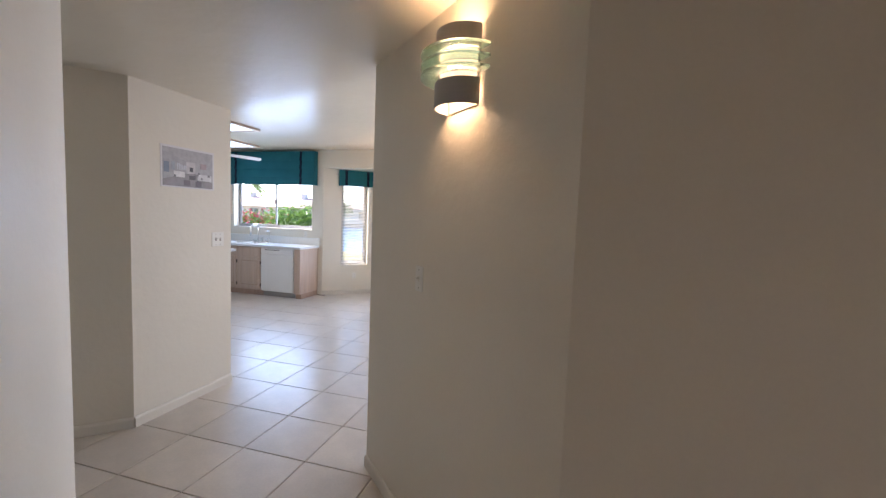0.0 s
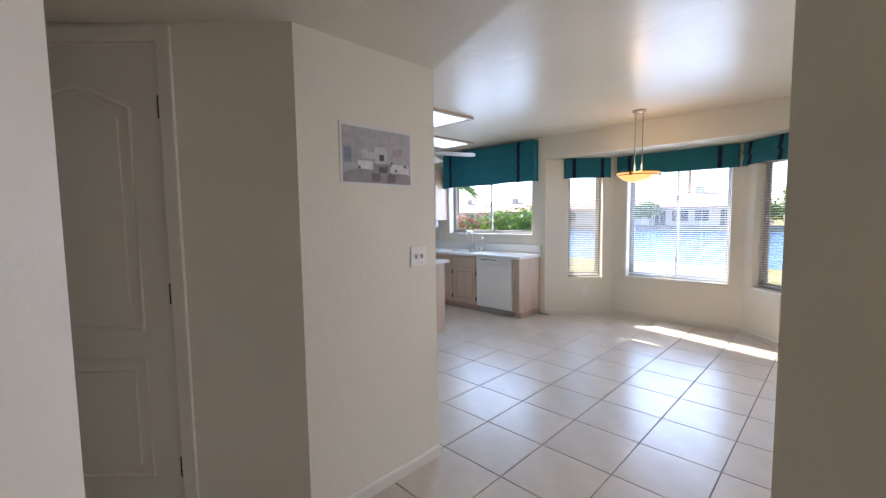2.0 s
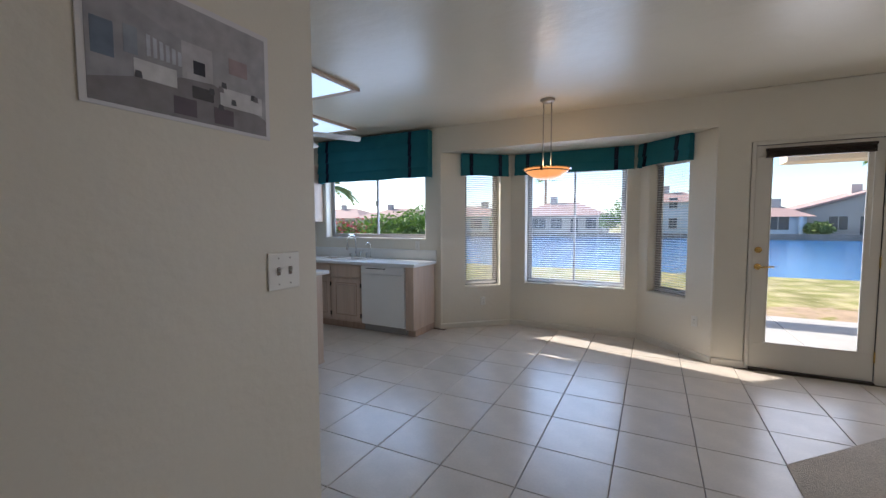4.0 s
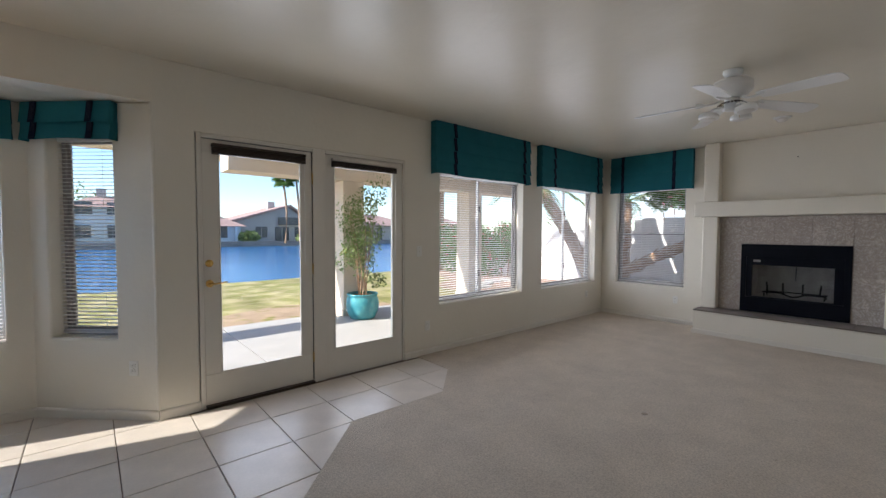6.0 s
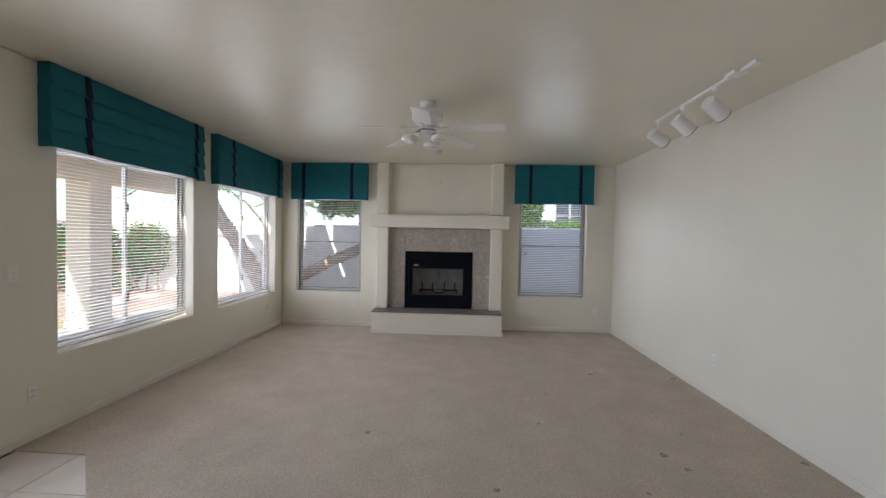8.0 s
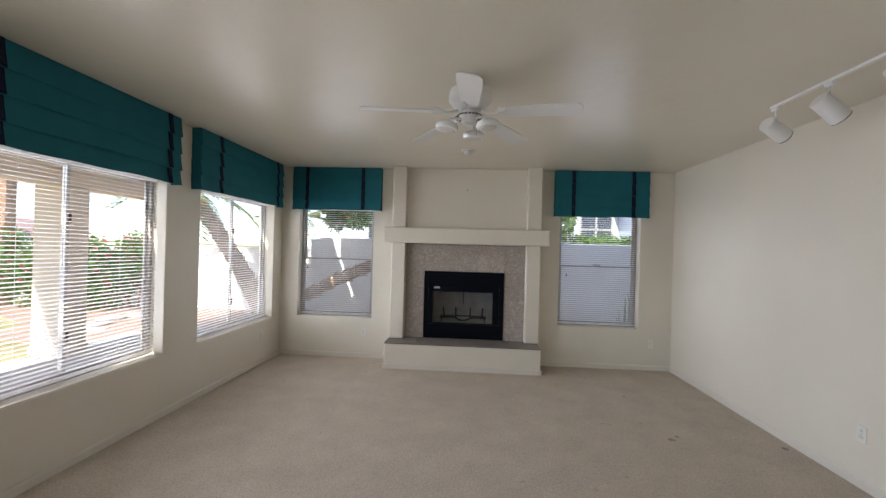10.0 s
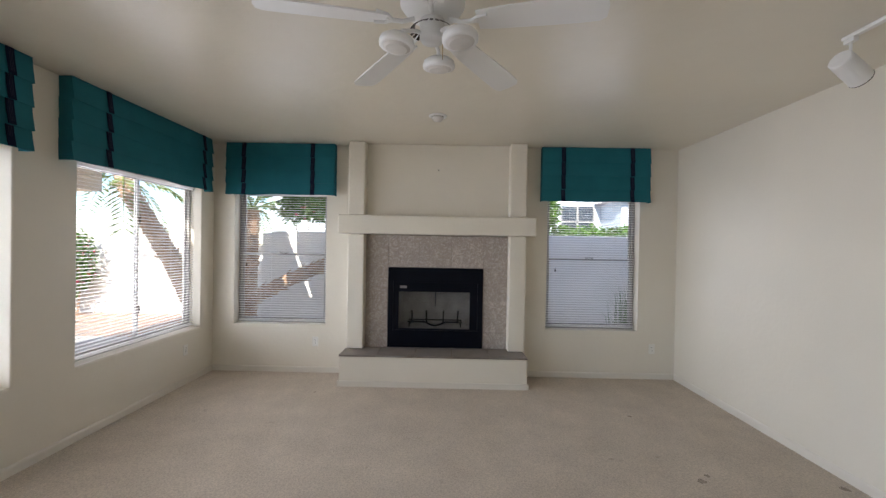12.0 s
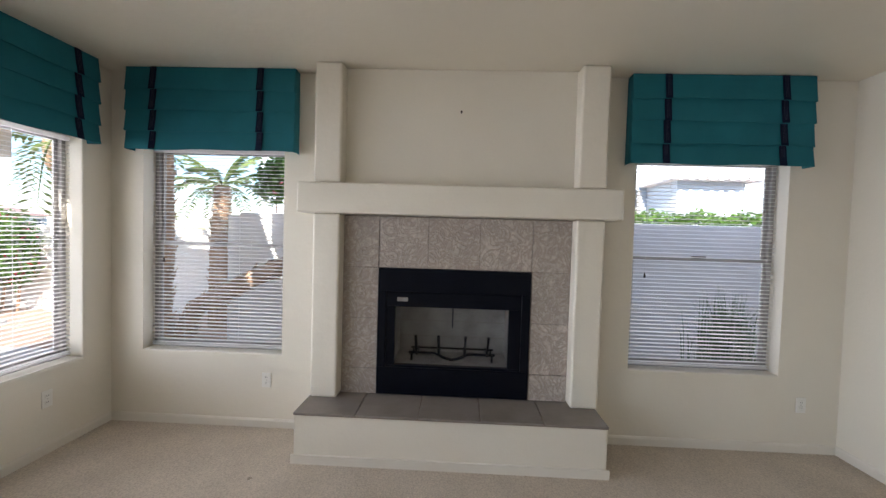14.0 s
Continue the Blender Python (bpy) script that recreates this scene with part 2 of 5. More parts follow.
def part(name, bm, material, parent=None, label="", m=None, smooth=False):
    me = bpy.data.meshes.new(name)
    bm.normal_update()
    bm.to_mesh(me)
    bm.free()
    if smooth:
        for p in me.polygons:
            p.use_smooth = True
    me.materials.append(material)
    ob = new(name, me)
    if m is not None:
        ob.matrix_basis = m
    ob.parent = parent
    return tagged(ob, label)


def share(name, other, parent, m):
    ob = new(name, other.data)
    ob.parent = parent
    ob.matrix_basis = m
    return ob


def add_box(bm, x0, x1, y0, y1, z0, z1, bevel=0.0, seg=2):
    r = bmesh.ops.create_cube(bm, size=1)
    vs = r["verts"]
    bmesh.ops.scale(bm, vec=(abs(x1 - x0), abs(y1 - y0), abs(z1 - z0)), verts=vs)
    bmesh.ops.translate(bm, vec=((x0 + x1) / 2, (y0 + y1) / 2, (z0 + z1) / 2), verts=vs)
    if bevel:
        es = list({e for v in vs for e in v.link_edges})
        bmesh.ops.bevel(bm, geom=es, offset=bevel, segments=seg, affect="EDGES", profile=0.5)
    return vs


def box(x0, x1, y0, y1, z0, z1, bevel=0.0, seg=2):
    bm = bmesh.new()
    add_box(bm, x0, x1, y0, y1, z0, z1, bevel, seg)
    return bm


def lathe(profile, n=32, m=None):
    """A turned shape from (radius, height) pairs."""
    bm = bmesh.new()
    rings = []
    for r, z in profile:
        rings.append([bm.verts.new((max(r, 1e-4) * math.cos(2 * math.pi * k / n), max(r, 1e-4) * math.sin(2 * math.pi * k / n), z)) for k in range(n)])
    for a, b in zip(rings, rings[1:]):
        for k in range(n):
            bm.faces.new((a[k], a[(k + 1) % n], b[(k + 1) % n], b[k]))
    if profile[0][0] > 1e-3:
        bm.faces.new(rings[0][::-1])
    if profile[-1][0] > 1e-3:
        bm.faces.new(rings[-1])
    bmesh.ops.recalc_face_normals(bm, faces=bm.faces)
    if m is not None:
        bm.transform(m)
    return bm


def tube(points, radius, n=10, radii=None):
    bm = bmesh.new()
    pts = [Vector(p) for p in points]
    rings = []
    for i, p in enumerate(pts):
        d = (pts[min(i + 1, len(pts) - 1)] - pts[max(i - 1, 0)]).normalized()
        q = d.to_track_quat("Z", "Y")
        r = radii[i] if radii else radius
        rings.append([bm.verts.new(p + q @ Vector((r * math.cos(2 * math.pi * k / n), r * math.sin(2 * math.pi * k / n), 0))) for k in range(n)])
    for a, b in zip(rings, rings[1:]):
        for k in range(n):
            bm.faces.new((a[k], a[(k + 1) % n], b[(k + 1) % n], b[k]))
    bm.faces.new(rings[0][::-1])
    bm.faces.new(rings[-1])
    return bm


def prism(points, z0, z1):
    bm = bmesh.new()
    lo = [bm.verts.new((x, y, z0)) for x, y in points]
    hi = [bm.verts.new((x, y, z1)) for x, y in points]
    bm.faces.new(lo[::-1])
    bm.faces.new(hi)
    for k in range(len(points)):
        j = (k + 1) % len(points)
        bm.faces.new((lo[k], lo[j], hi[j], hi[k]))
    bmesh.ops.recalc_face_normals(bm, faces=bm.faces)
    return bm


def merge(bm, other):
    me = bpy.data.meshes.new("tmp")
    other.to_mesh(me)
    other.free()
    bm.from_mesh(me)
    bpy.data.meshes.remove(me)
    return bm


def along(p, q):
    """The frame of a wall whose inner face runs from p to q: x along it, y out through it."""
    p, q = Vector((*p, 0)), Vector((*q, 0))
    d = (q - p).normalized()
    m = Matrix(((d.x, -d.y, 0, p.x), (d.y, d.x, 0, p.y), (0, 0, 1, 0), (0, 0, 0, 1)))
    return m, (q - p).length


def wall(name, p, q, z0, z1, thick, holes=(), material=None, rounded=0.015, s_from=0.0, s_to=None):
    """A wall with real openings: holes are (from, to, bottom, top) along it."""
    m, length = along(p, q)
    s_to = length if s_to is None else s_to
    ss = sorted({s_from, s_to, *[v for h in holes for v in h[:2]]})
    zs = sorted({z0, z1, *[v for h in holes for v in h[2:]]})
    solid = [[not any(h[0] <= (a + b) / 2 <= h[1] and h[2] <= (c + d) / 2 <= h[3] for h in holes) for c, d in zip(zs, zs[1:])] for a, b in zip(ss, ss[1:])]
    bm = bmesh.new()

    def quad(*c):
        bm.faces.new([bm.verts.new(v) for v in c])

    for i, (a, b) in enumerate(zip(ss, ss[1:])):
        for j, (c, d) in enumerate(zip(zs, zs[1:])):
            if not solid[i][j]:
                continue
            quad((a, 0, c), (b, 0, c), (b, 0, d), (a, 0, d))
            quad((a, thick, c), (a, thick, d), (b, thick, d), (b, thick, c))
            if i == 0 or not solid[i - 1][j]:
                quad((a, 0, c), (a, 0, d), (a, thick, d), (a, thick, c))
            if i == len(ss) - 2 or not solid[i + 1][j]:
                quad((b, 0, c), (b, thick, c), (b, thick, d), (b, 0, d))
            if j == 0 or not solid[i][j - 1]:
                quad((a, 0, c), (a, thick, c), (b, thick, c), (b, 0, c))
            if j == len(zs) - 2 or not solid[i][j + 1]:
                quad((a, 0, d), (b, 0, d), (b, thick, d), (a, thick, d))
    bmesh.ops.remove_doubles(bm, verts=bm.verts, dist=1e-5)
    ob = part(name, bm, material or WALL, m=m)
    if rounded and holes:
        bv = ob.modifiers.new("rounded", "BEVEL")
        bv.width, bv.segments, bv.limit_method, bv.angle_limit = rounded, 3, "ANGLE", radians(60)
    return tagged(ob, kind="structure")


# ---- plan ----
H, HH, BH = 2.745, 2.43, 2.412           # ceilings: main room, hall, bay
YN, XE, YS, XW = 6.742, 5.68, 1.177, -7.15
BL0, BL1, BR1, BR0 = (-4.16, YN), (-3.385, 7.437), (-1.73, 7.437), (-1.01, YN)
A = (-0.906, 2.127)
B = (0.219, 1.06)

# ---- walls ----
NM, _ = along((0, YN), (1, YN))
EM, _ = along((XE, 0), (XE, -1))
wall("wall_north_kitchen", (XW, YN), BL0, 0, H, 0.22, [(-6.20 - XW, -4.40 - XW, 1.24, 2.25)])
wall("wall_north", BR0, (XE, YN), 0, H, 0.22, [(0.27, 2.29, -0.01, 2.235), (1.803 + 1.01, 3.385 + 1.01, 0.578, 2.2), (3.855 + 1.01, 5.435 + 1.01, 0.578, 2.2)], s_to=XE + 1.01 + 0.22)
wall("wall_bay_header", BL0, BR0, BH, H, 0.22)
LM, LL = along(BL0, BL1)
RM, RL = along(BR1, BR0)
CM, CL = along(BL1, BR1)
wall("wall_bay_west", BL0, BL1, 0, BH, 0.20, [(0.36, 0.88, 0.575, 2.2)], s_to=LL + 0.12)
wall("wall_bay_north", BL1, BR1, 0, BH, 0.20, [(0.21, 1.50, 0.61, 2.2)], s_from=-0.12, s_to=CL + 0.12)
wall("wall_bay_east", BR1, BR0, 0, BH, 0.20, [(RL - 0.86, RL - 0.33, 0.62, 2.2)], s_from=-0.12)
wall("wall_east", (XE, YN), (XE, YS), 0, H, 0.22, [(YN - 6.485, YN - 5.373, 0.577, 2.2), (YN - 2.72, YN - 1.622, 0.573, 2.2), (YN - 4.495, YN - 3.615, 0.57, 1.035)], s_from=-0.1, s_to=YN - YS + 0.1)
for cx in (BL0[0] - 0.002, BR0[0] + 0.002):
    part("wall_corner_bead", lathe([(0.021, 0), (0.021, H)], 20, pose(cx, YN + 0.0205, 0)), WALL)["kind"] = "structure"
wall("wall_south", (XE + 0.22, YS), (0.25, YS), 0, H, 0.105)
part("wall_hall_diagonal", prism([A, (A[0] + 0.085, A[1] + 0.085), (0.262, 1.17), (0.3, 1.071), (4.6, 1.071), (4.6, B[1]), B], 0, H), WALL)["kind"] = "structure"
part("wall_hall_west", prism([(-1.866, 1.136), (0.84, -1.57), (0.84, -4.0), (-0.4, -4.0), (-3.4, -0.16)], 0, H), WALL)["kind"] = "structure"
# unseen closing walls, far back against bounced light; the opening holds the added lamp
wall("unseen_hall_wall_back", (4.6, -4.0), (0.7, -4.0), 0, H, 0.12)
wall("unseen_hall_wall_east", (4.6, 1.02), (4.6, -4.12), 0, H, 0.12, [(0.3, 1.74, 0.9, 2.1)])
PD, PDL = along((-4.606, 0.03), (-2.646, 1.99))
wall("wall_picture", (-2.646, 1.99), (-2.646, 2.877), 0, H, 0.14, rounded=0.0)
wall("wall_pantry", (-4.606, 0.03), (-2.646, 1.99), 0, H, 0.14, [(PDL - 1.41, PDL - 0.598, -0.01, 2.365)], rounded=0.0)
wall("wall_hall_end", (-3.4, -0.16), (-4.606, 0.03), 0, H, 0.12)
wall("wall_kitchen_south", (-2.65, 2.877), (XW, 2.877), 0, H, 0.12)
wall("wall_kitchen_west", (XW, 2.7), (XW, YN + 0.1), 0, H, 0.15)

# ---- ceilings ----
def sheet(name, points, z0, z1, material, label=""):
    return tagged(part(name, prism(points, z0, z1), material, label=label), kind="structure")


sheet("ceiling", [(XW - 0.15, 1.0), (XE + 0.2, 1.0), (XE + 0.2, YN + 0.2), (XW - 0.15, YN + 0.2)], H, H + 0.15, CEIL)
sheet("ceiling_bay", [(-4.1, YN + 0.222), (-3.42, 7.6), (-1.70, 7.6), (-1.07, YN + 0.222)], BH, BH + 0.12, CEIL)
SOFF = [(-2.64, 2.868), (-0.80, 2.205), (A[0] + 0.04, A[1] + 0.04), (B[0] + 0.04, B[1] + 0.04), (4.6, B[1] + 0.04), (4.6, -4.0), (-4.6, -4.0), (-4.6, -0.1), (-2.75, 1.93)]
sheet("ceiling_hall", SOFF, HH, H + 0.1, CEIL)
# unseen roof; its height and east overhang are set to shade the garden wall
sheet("shading_roof", [(XW - 0.5, -4.6), (XE + 0.45, -4.6), (XE + 0.45, 7.3), (-0.6, 7.3), (-1.4, 8.2), (-3.7, 8.2), (-4.6, 7.3), (XW - 0.5, 7.3)], H + 0.16, H + 0.55, STUCCO)

# ---- floors ----
sheet("floor_base", [(XW - 0.1, -4.1), (XE + 0.2, -4.1), (XE + 0.2, YN + 0.2), (-1.0, YN + 0.2), (-1.7, 7.6), (-3.4, 7.6), (-4.2, YN + 0.2), (XW - 0.1, YN + 0.2)], -0.15, -0.012, GROUT)
CARP = [(1.46, YN), (1.45, 6.19), (1.0, 5.755), (0.08, 5.75), (-0.825, 4.835), (-0.835, 2.1), (-0.06, 1.17), (XE, YS), (XE, YN)]
carpet = sheet("floor_carpet", CARP, -0.02, 0.008, CARPET)


STAIN = mat("carpet_stain", (0.34, 0.285, 0.23), 0.95, var=0.25, scale=30, bump=0.8, bscale=170, fine=0.2, fscale=90, spec=0.1)
rnd = random.Random(12)
for x, y, r in ((3.51, 2.18, 0.034), (3.58, 2.10, 0.022), (1.77, 2.195, 0.035), (1.60, 2.12, 0.028), (1.27, 3.42, 0.026), (4.56, 2.20, 0.02), (3.46, 1.28, 0.03), (1.31, 2.50, 0.02), (1.744, 1.25, 0.03), (1.93, 4.365, 0.03), (5.015, 5.273, 0.018), (2.2, 3.0, 0.018)):
    blob = [(x + r * rnd.uniform(0.55, 1.25) * math.cos(k * 0.5236), y + r * rnd.uniform(0.5, 1.1) * math.sin(k * 0.5236)) for k in range(12)]
    part("stain", prism(blob, 0.006, 0.0092), STAIN, carpet, "small brown stain trodden into the carpet")


# ---- windows, blinds, valances ----
def slider_window(name, m, s0, s1, z0, z1, upright=True, label="", fixed=False):
    """An aluminium window in its recess; upright: sliding sashes side by side, else one above the other."""
    w = thing(name, m, label, "window", kind="structure")
    d0, d1 = 0.125, 0.175
    fr = bmesh.new()
    t = 0.035
    for b in ((s0, s1, z0, z0 + t), (s0, s1, z1 - t, z1), (s0, s0 + t, z0 + t, z1 - t), (s1 - t, s1, z0 + t, z1 - t)):
        add_box(fr, b[0], b[1], d0, d1, b[2], b[3], 0.004, 1)
    part("window_frame", fr, ALU, w)
    part("window_sill", box(s0, s1, 0.004, d0, z0 - 0.02, z0 + 0.006, 0.004), TRIM, w)
    sm, zm = (s0 + s1) / 2, (z0 + z1) / 2
    st = 0.028
    if fixed:
        halves = ((s0 + t, s1 - t, z0 + t, z1 - t, 0.140, 0.160),)
    elif upright:
        halves = ((s0 + t, sm + st / 2, z0 + t, z1 - t, 0.132, 0.148), (sm - st / 2, s1 - t, z0 + t, z1 - t, 0.152, 0.168))
    else:
        zm = 1.42
        halves = ((s0 + t, s1 - t, z0 + t, zm + st / 2, 0.132, 0.148), (s0 + t, s1 - t, zm - st / 2, z1 - t, 0.152, 0.168))
    for a, b, c, d, y0, y1 in halves:
        sash = bmesh.new()
        for bx in ((a, b, c, c + st), (a, b, d - st, d), (a, a + st, c + st, d - st), (b - st, b, c + st, d - st)):
            add_box(sash, bx[0], bx[1], y0, y1, bx[2], bx[3], 0.003, 1)
        sh = part("sash", sash, ALU, w)
        p = part("pane", box(a + st, b - st, (y0 + y1) / 2 - 0.002, (y0 + y1) / 2 + 0.002, c + st, d - st), GLASS, sh)
        p.visible_shadow = False
    if fixed:
        return w
    if upright:
        part("latch", box(sm - 0.012, sm + 0.012, 0.112, 0.134, 1.72, 1.80, 0.003), BRONZE, w, "small dark window latch")
        part("latch", box(sm - 0.012, sm + 0.012, 0.112, 0.134, 0.86, 0.94, 0.003), BRONZE, w, "small dark window latch")
    else:
        part("latch", box(sm - 0.05, sm + 0.05, 0.112, 0.134, 1.425, 1.445, 0.003), BRONZE, w, "small dark window latch")
    return w


def slat_mesh(width, depth=0.024):
    """One gently crowned blind slat."""
    bm = bmesh.new()
    rows = []
    for k in range(4):
        u = k / 3 - 0.5
        rows.append([bm.verts.new((x, u * depth, -0.010 * u * u)) for x in (0, width)])
    for a, b in zip(rows, rows[1:]):
        bm.faces.new((a[0], a[1], b[1], b[0]))
    r = bmesh.ops.extrude_face_region(bm, geom=bm.faces[:])
    bmesh.ops.translate(bm, vec=(0, 0, -0.0012), verts=[v for v in r["geom"] if isinstance(v, bmesh.types.BMVert)])
    bmesh.ops.recalc_face_normals(bm, faces=bm.faces)
    return bm


def blind(m, s0, s1, z0, z1, label, depth=0.085, tilt=11, pitch=0.029, cords=2):
    b = thing("window_blind", m, label, "window blind", "horizontal mini blinds")
    part("head_rail", box(s0, s1, depth - 0.013, depth + 0.013, z1 - 0.03, z1, 0.003), SLAT, b)
    part("bottom_rail", box(s0, s1, depth - 0.012, depth + 0.012, z0, z0 + 0.014, 0.004), SLAT, b)
    first, z = None, z0 + 0.028
    while z < z1 - 0.035:
        mm = pose(s0, depth, z, tilt, 0, 0)
        first = first or part("slat", slat_mesh(s1 - s0), SLAT, b, m=mm)
        if first.matrix_basis != mm:
            share("slat", first, b, mm)
        z += pitch
    if depth == 0.085 and m is EM:
        part("pull_cord", tube([(s0 + 0.10, depth - 0.02, z1 - 0.02), (s0 + 0.10, depth - 0.02, 1.31)], 0.0015, 5), SLAT, b)
        part("tassel", lathe([(0.003, 0), (0.009, -0.03), (0.007, -0.04), (0, -0.041)], 10, pose(s0 + 0.10, depth - 0.02, 1.31)), BRONZE, b)
    for k in range(cords):
        s = s0 + (s1 - s0) * (k + 0.5) / cords if cords > 1 else (s0 + s1) / 2
        part("ladder_cord", box(s - 0.0012, s + 0.0012, depth - 0.0125, depth - 0.0115, z0 + 0.01, z1 - 0.03), SLAT, b)
    return b


def valance(m, s0, s1, z0, z1, depth, bands, group, label, folds=4):
    """A pleated cornice valance of overlapping folds with two ribbons."""
    v = thing("valance", m, label, "valance", group)
    part("mounting_board", box(s0 + 0.01, s1 - 0.01, -depth + 0.012, -0.004, z1 - 0.03, z1 - 0.008), TRIM, v)
    rnd = random.Random(int(1000 * (s0 + 3 * s1 + z0)))
    h = (z1 - z0) / folds
    for k in range(folds):
        top, low = z1 - k * h, z1 - (k + 1) * h - (0.018 if k < folds - 1 else 0)
        bm = bmesh.new()
        n = max(8, int((s1 - s0) / 0.06))
        path = [(s0 + 0.004, -0.004), (s0, -depth + 0.03)]
        for i in range(n + 1):
            path.append((s0 + (s1 - s0) * i / n, -depth))
        path += [(s1, -depth + 0.03), (s1 - 0.004, -0.004)]
        ph = [rnd.uniform(0, 6.28) for _ in range(3)]
        grid = []
        for r in range(5):
            u = r / 4
            z = top + (low - top) * u
            row = []
            for i, (s, y) in enumerate(path):
                wob = 0.0025 * math.sin(7 * s + ph[0]) + 0.002 * math.sin(17 * s + ph[1])
                out = 0.021 * u ** 1.3 + wob * u
                dz = (0.004 * math.sin(5 * s + ph[2]) - 0.003 * math.cos(11 * s + ph[0])) * u
                inner = 2 <= i < len(path) - 2
                row.append(bm.verts.new((s + (0 if inner else math.copysign(out * 0.25, s - (s0 + s1) / 2)), min(-0.003, y - (out if inner else out * 0.5)), z + dz)))
            grid.append(row)
        for a, b in zip(grid, grid[1:]):
            for i in range(len(path) - 1):
                bm.faces.new((a[i], a[i + 1], b[i + 1], b[i]))
        r = bmesh.ops.extrude_face_region(bm, geom=bm.faces[:])
        bmesh.ops.translate(bm, vec=(0, 0.004, 0), verts=[q for q in r["geom"] if isinstance(q, bmesh.types.BMVert)])
        bmesh.ops.recalc_face_normals(bm, faces=bm.faces)
        part("fold", bm, TEAL, v, smooth=False)
    for c in bands:
        bm = bmesh.new()
        w = 0.024
        for k in range(folds):
            top, low = z1 - k * h, z1 - (k + 1) * h - (0.018 if k < folds - 1 else 0.0)
            qs = []
            for u in (0, 0.5, 1):
                z, y = top + (low - top) * u, -depth - 0.007 - 0.021 * u ** 1.3 - 0.003 * u
                qs.append([bm.verts.new((c - w, y, z)), bm.verts.new((c + w, y, z)), bm.verts.new((c + w, y + 0.004, z)), bm.verts.new((c - w, y + 0.004, z))])
            for a, b in zip(qs, qs[1:]):
                for i in range(4):
                    bm.faces.new((a[i], a[(i + 1) % 4], b[(i + 1) % 4], b[i]))
            bm.faces.new(qs[0])
            bm.faces.new(qs[-1])
        bmesh.ops.recalc_face_normals(bm, faces=bm.faces)
        rib = part("ribbon", bm, NAVY, v, "navy ribbon with pale stitched stripes")
        for dx in (-0.009, 0.0, 0.009):
            st = bmesh.new()
            for k in range(folds):
                top, low = z1 - k * h, z1 - (k + 1) * h
                for i in range(2):
                    u0, u1 = i / 2, (i + 1) / 2
                    za, zb = top + (low - top) * u0, top + (low - top) * u1
                    ya, yb = [-depth - 0.0085 - 0.021 * (u * h / (h + 0.018)) ** 1.3 - 0.003 * u for u in (u0, u1)]
                    st.faces.new([st.verts.new(q) for q in ((c + dx - 0.0012, ya, za), (c + dx + 0.0012, ya, za), (c + dx + 0.0012, yb, zb), (c + dx - 0.0012, yb, zb))])
            part("stitch", st, STITCH, rib)
    return v


STITCH = mat("stitching", (0.025, 0.028, 0.05), 0.7)
AW = "white aluminium sliding window in a plastered recess"
slider_window("window_1", NM, 1.803, 3.385, 0.578, 2.2, label=AW)
slider_window("window_2", NM, 3.855, 5.435, 0.578, 2.2, label=AW)
slider_window("window_3", EM, -6.485, -5.373, 0.577, 2.2, False, "white single-hung window beside the fireplace")
slider_window("window_4", EM, -2.72, -1.622, 0.573, 2.2, False, "white single-hung window beside the fireplace")
slider_window("window_5", CM, 0.21, 1.50, 0.61, 2.2, label="white sliding window in the middle of the bay")
slider_window("window_6", LM, 0.36, 0.88, 0.575, 2.2, label="narrow white fixed window in the angled bay wall", fixed=True)
slider_window("window_7", RM, RL - 0.86, RL - 0.33, 0.62, 2.2, label="narrow white fixed window in the angled bay wall", fixed=True)
slider_window("window_8", NM, -6.20, -4.40, 1.24, 2.25, label="bare white sliding window above the kitchen sink")
MB = "white aluminium mini blind lowered with its slats open"
blind(NM, 1.823, 3.365, 0.603, 2.17, MB)
blind(NM, 3.875, 5.415, 0.603, 2.17, MB)
blind(EM, -6.465, -5.393, 0.60, 2.17, MB)
blind(EM, -2.70, -1.642, 0.597, 2.17, MB)
blind(CM, 0.23, 1.48, 0.635, 2.17, MB, tilt=11)
blind(LM, 0.38, 0.86, 0.60, 2.17, "white mini blind with its slats tilted up to the sun", tilt=37)
blind(RM, RL - 0.84, RL - 0.35, 0.645, 2.17, MB, tilt=14)
VG = "teal pleated valances"
VL = "teal pleated fabric valance with two navy ribbons above a window"
valance(NM, 1.655, 3.41, 2.128, H - 0.006, 0.10, (1.95, 3.265), VG, VL)
valance(NM, 3.69, 5.455, 2.136, H - 0.006, 0.10, (4.01, 5.29), VG, VL)
valance(EM, -6.545, -5.257, 2.128, H - 0.006, 0.10, (-6.328, -5.515), VG, VL)
valance(EM, -2.815, -1.552, 2.105, H - 0.006, 0.10, (-2.57, -1.766), VG, VL)
valance(NM, -6.225, -4.275, 2.078, 2.71, 0.12, (-6.035, -4.557), VG, "wide teal pleated valance above the kitchen sink window")
valance(CM, 0.075, 1.58, 2.12, 2.405, 0.07, (0.26, 1.38), VG, "teal pleated valance in the middle of the bay", 2)
valance(LM, 0.29, 0.97, 2.105, 2.405, 0.07, (0.42, 0.84), VG, "short teal valance on the angled bay wall", 2)
valance(RM, RL - 0.97, RL - 0.27, 2.125, 2.405, 0.07, (RL - 0.86, RL - 0.42), VG, "short teal valance on the angled bay wall", 2)


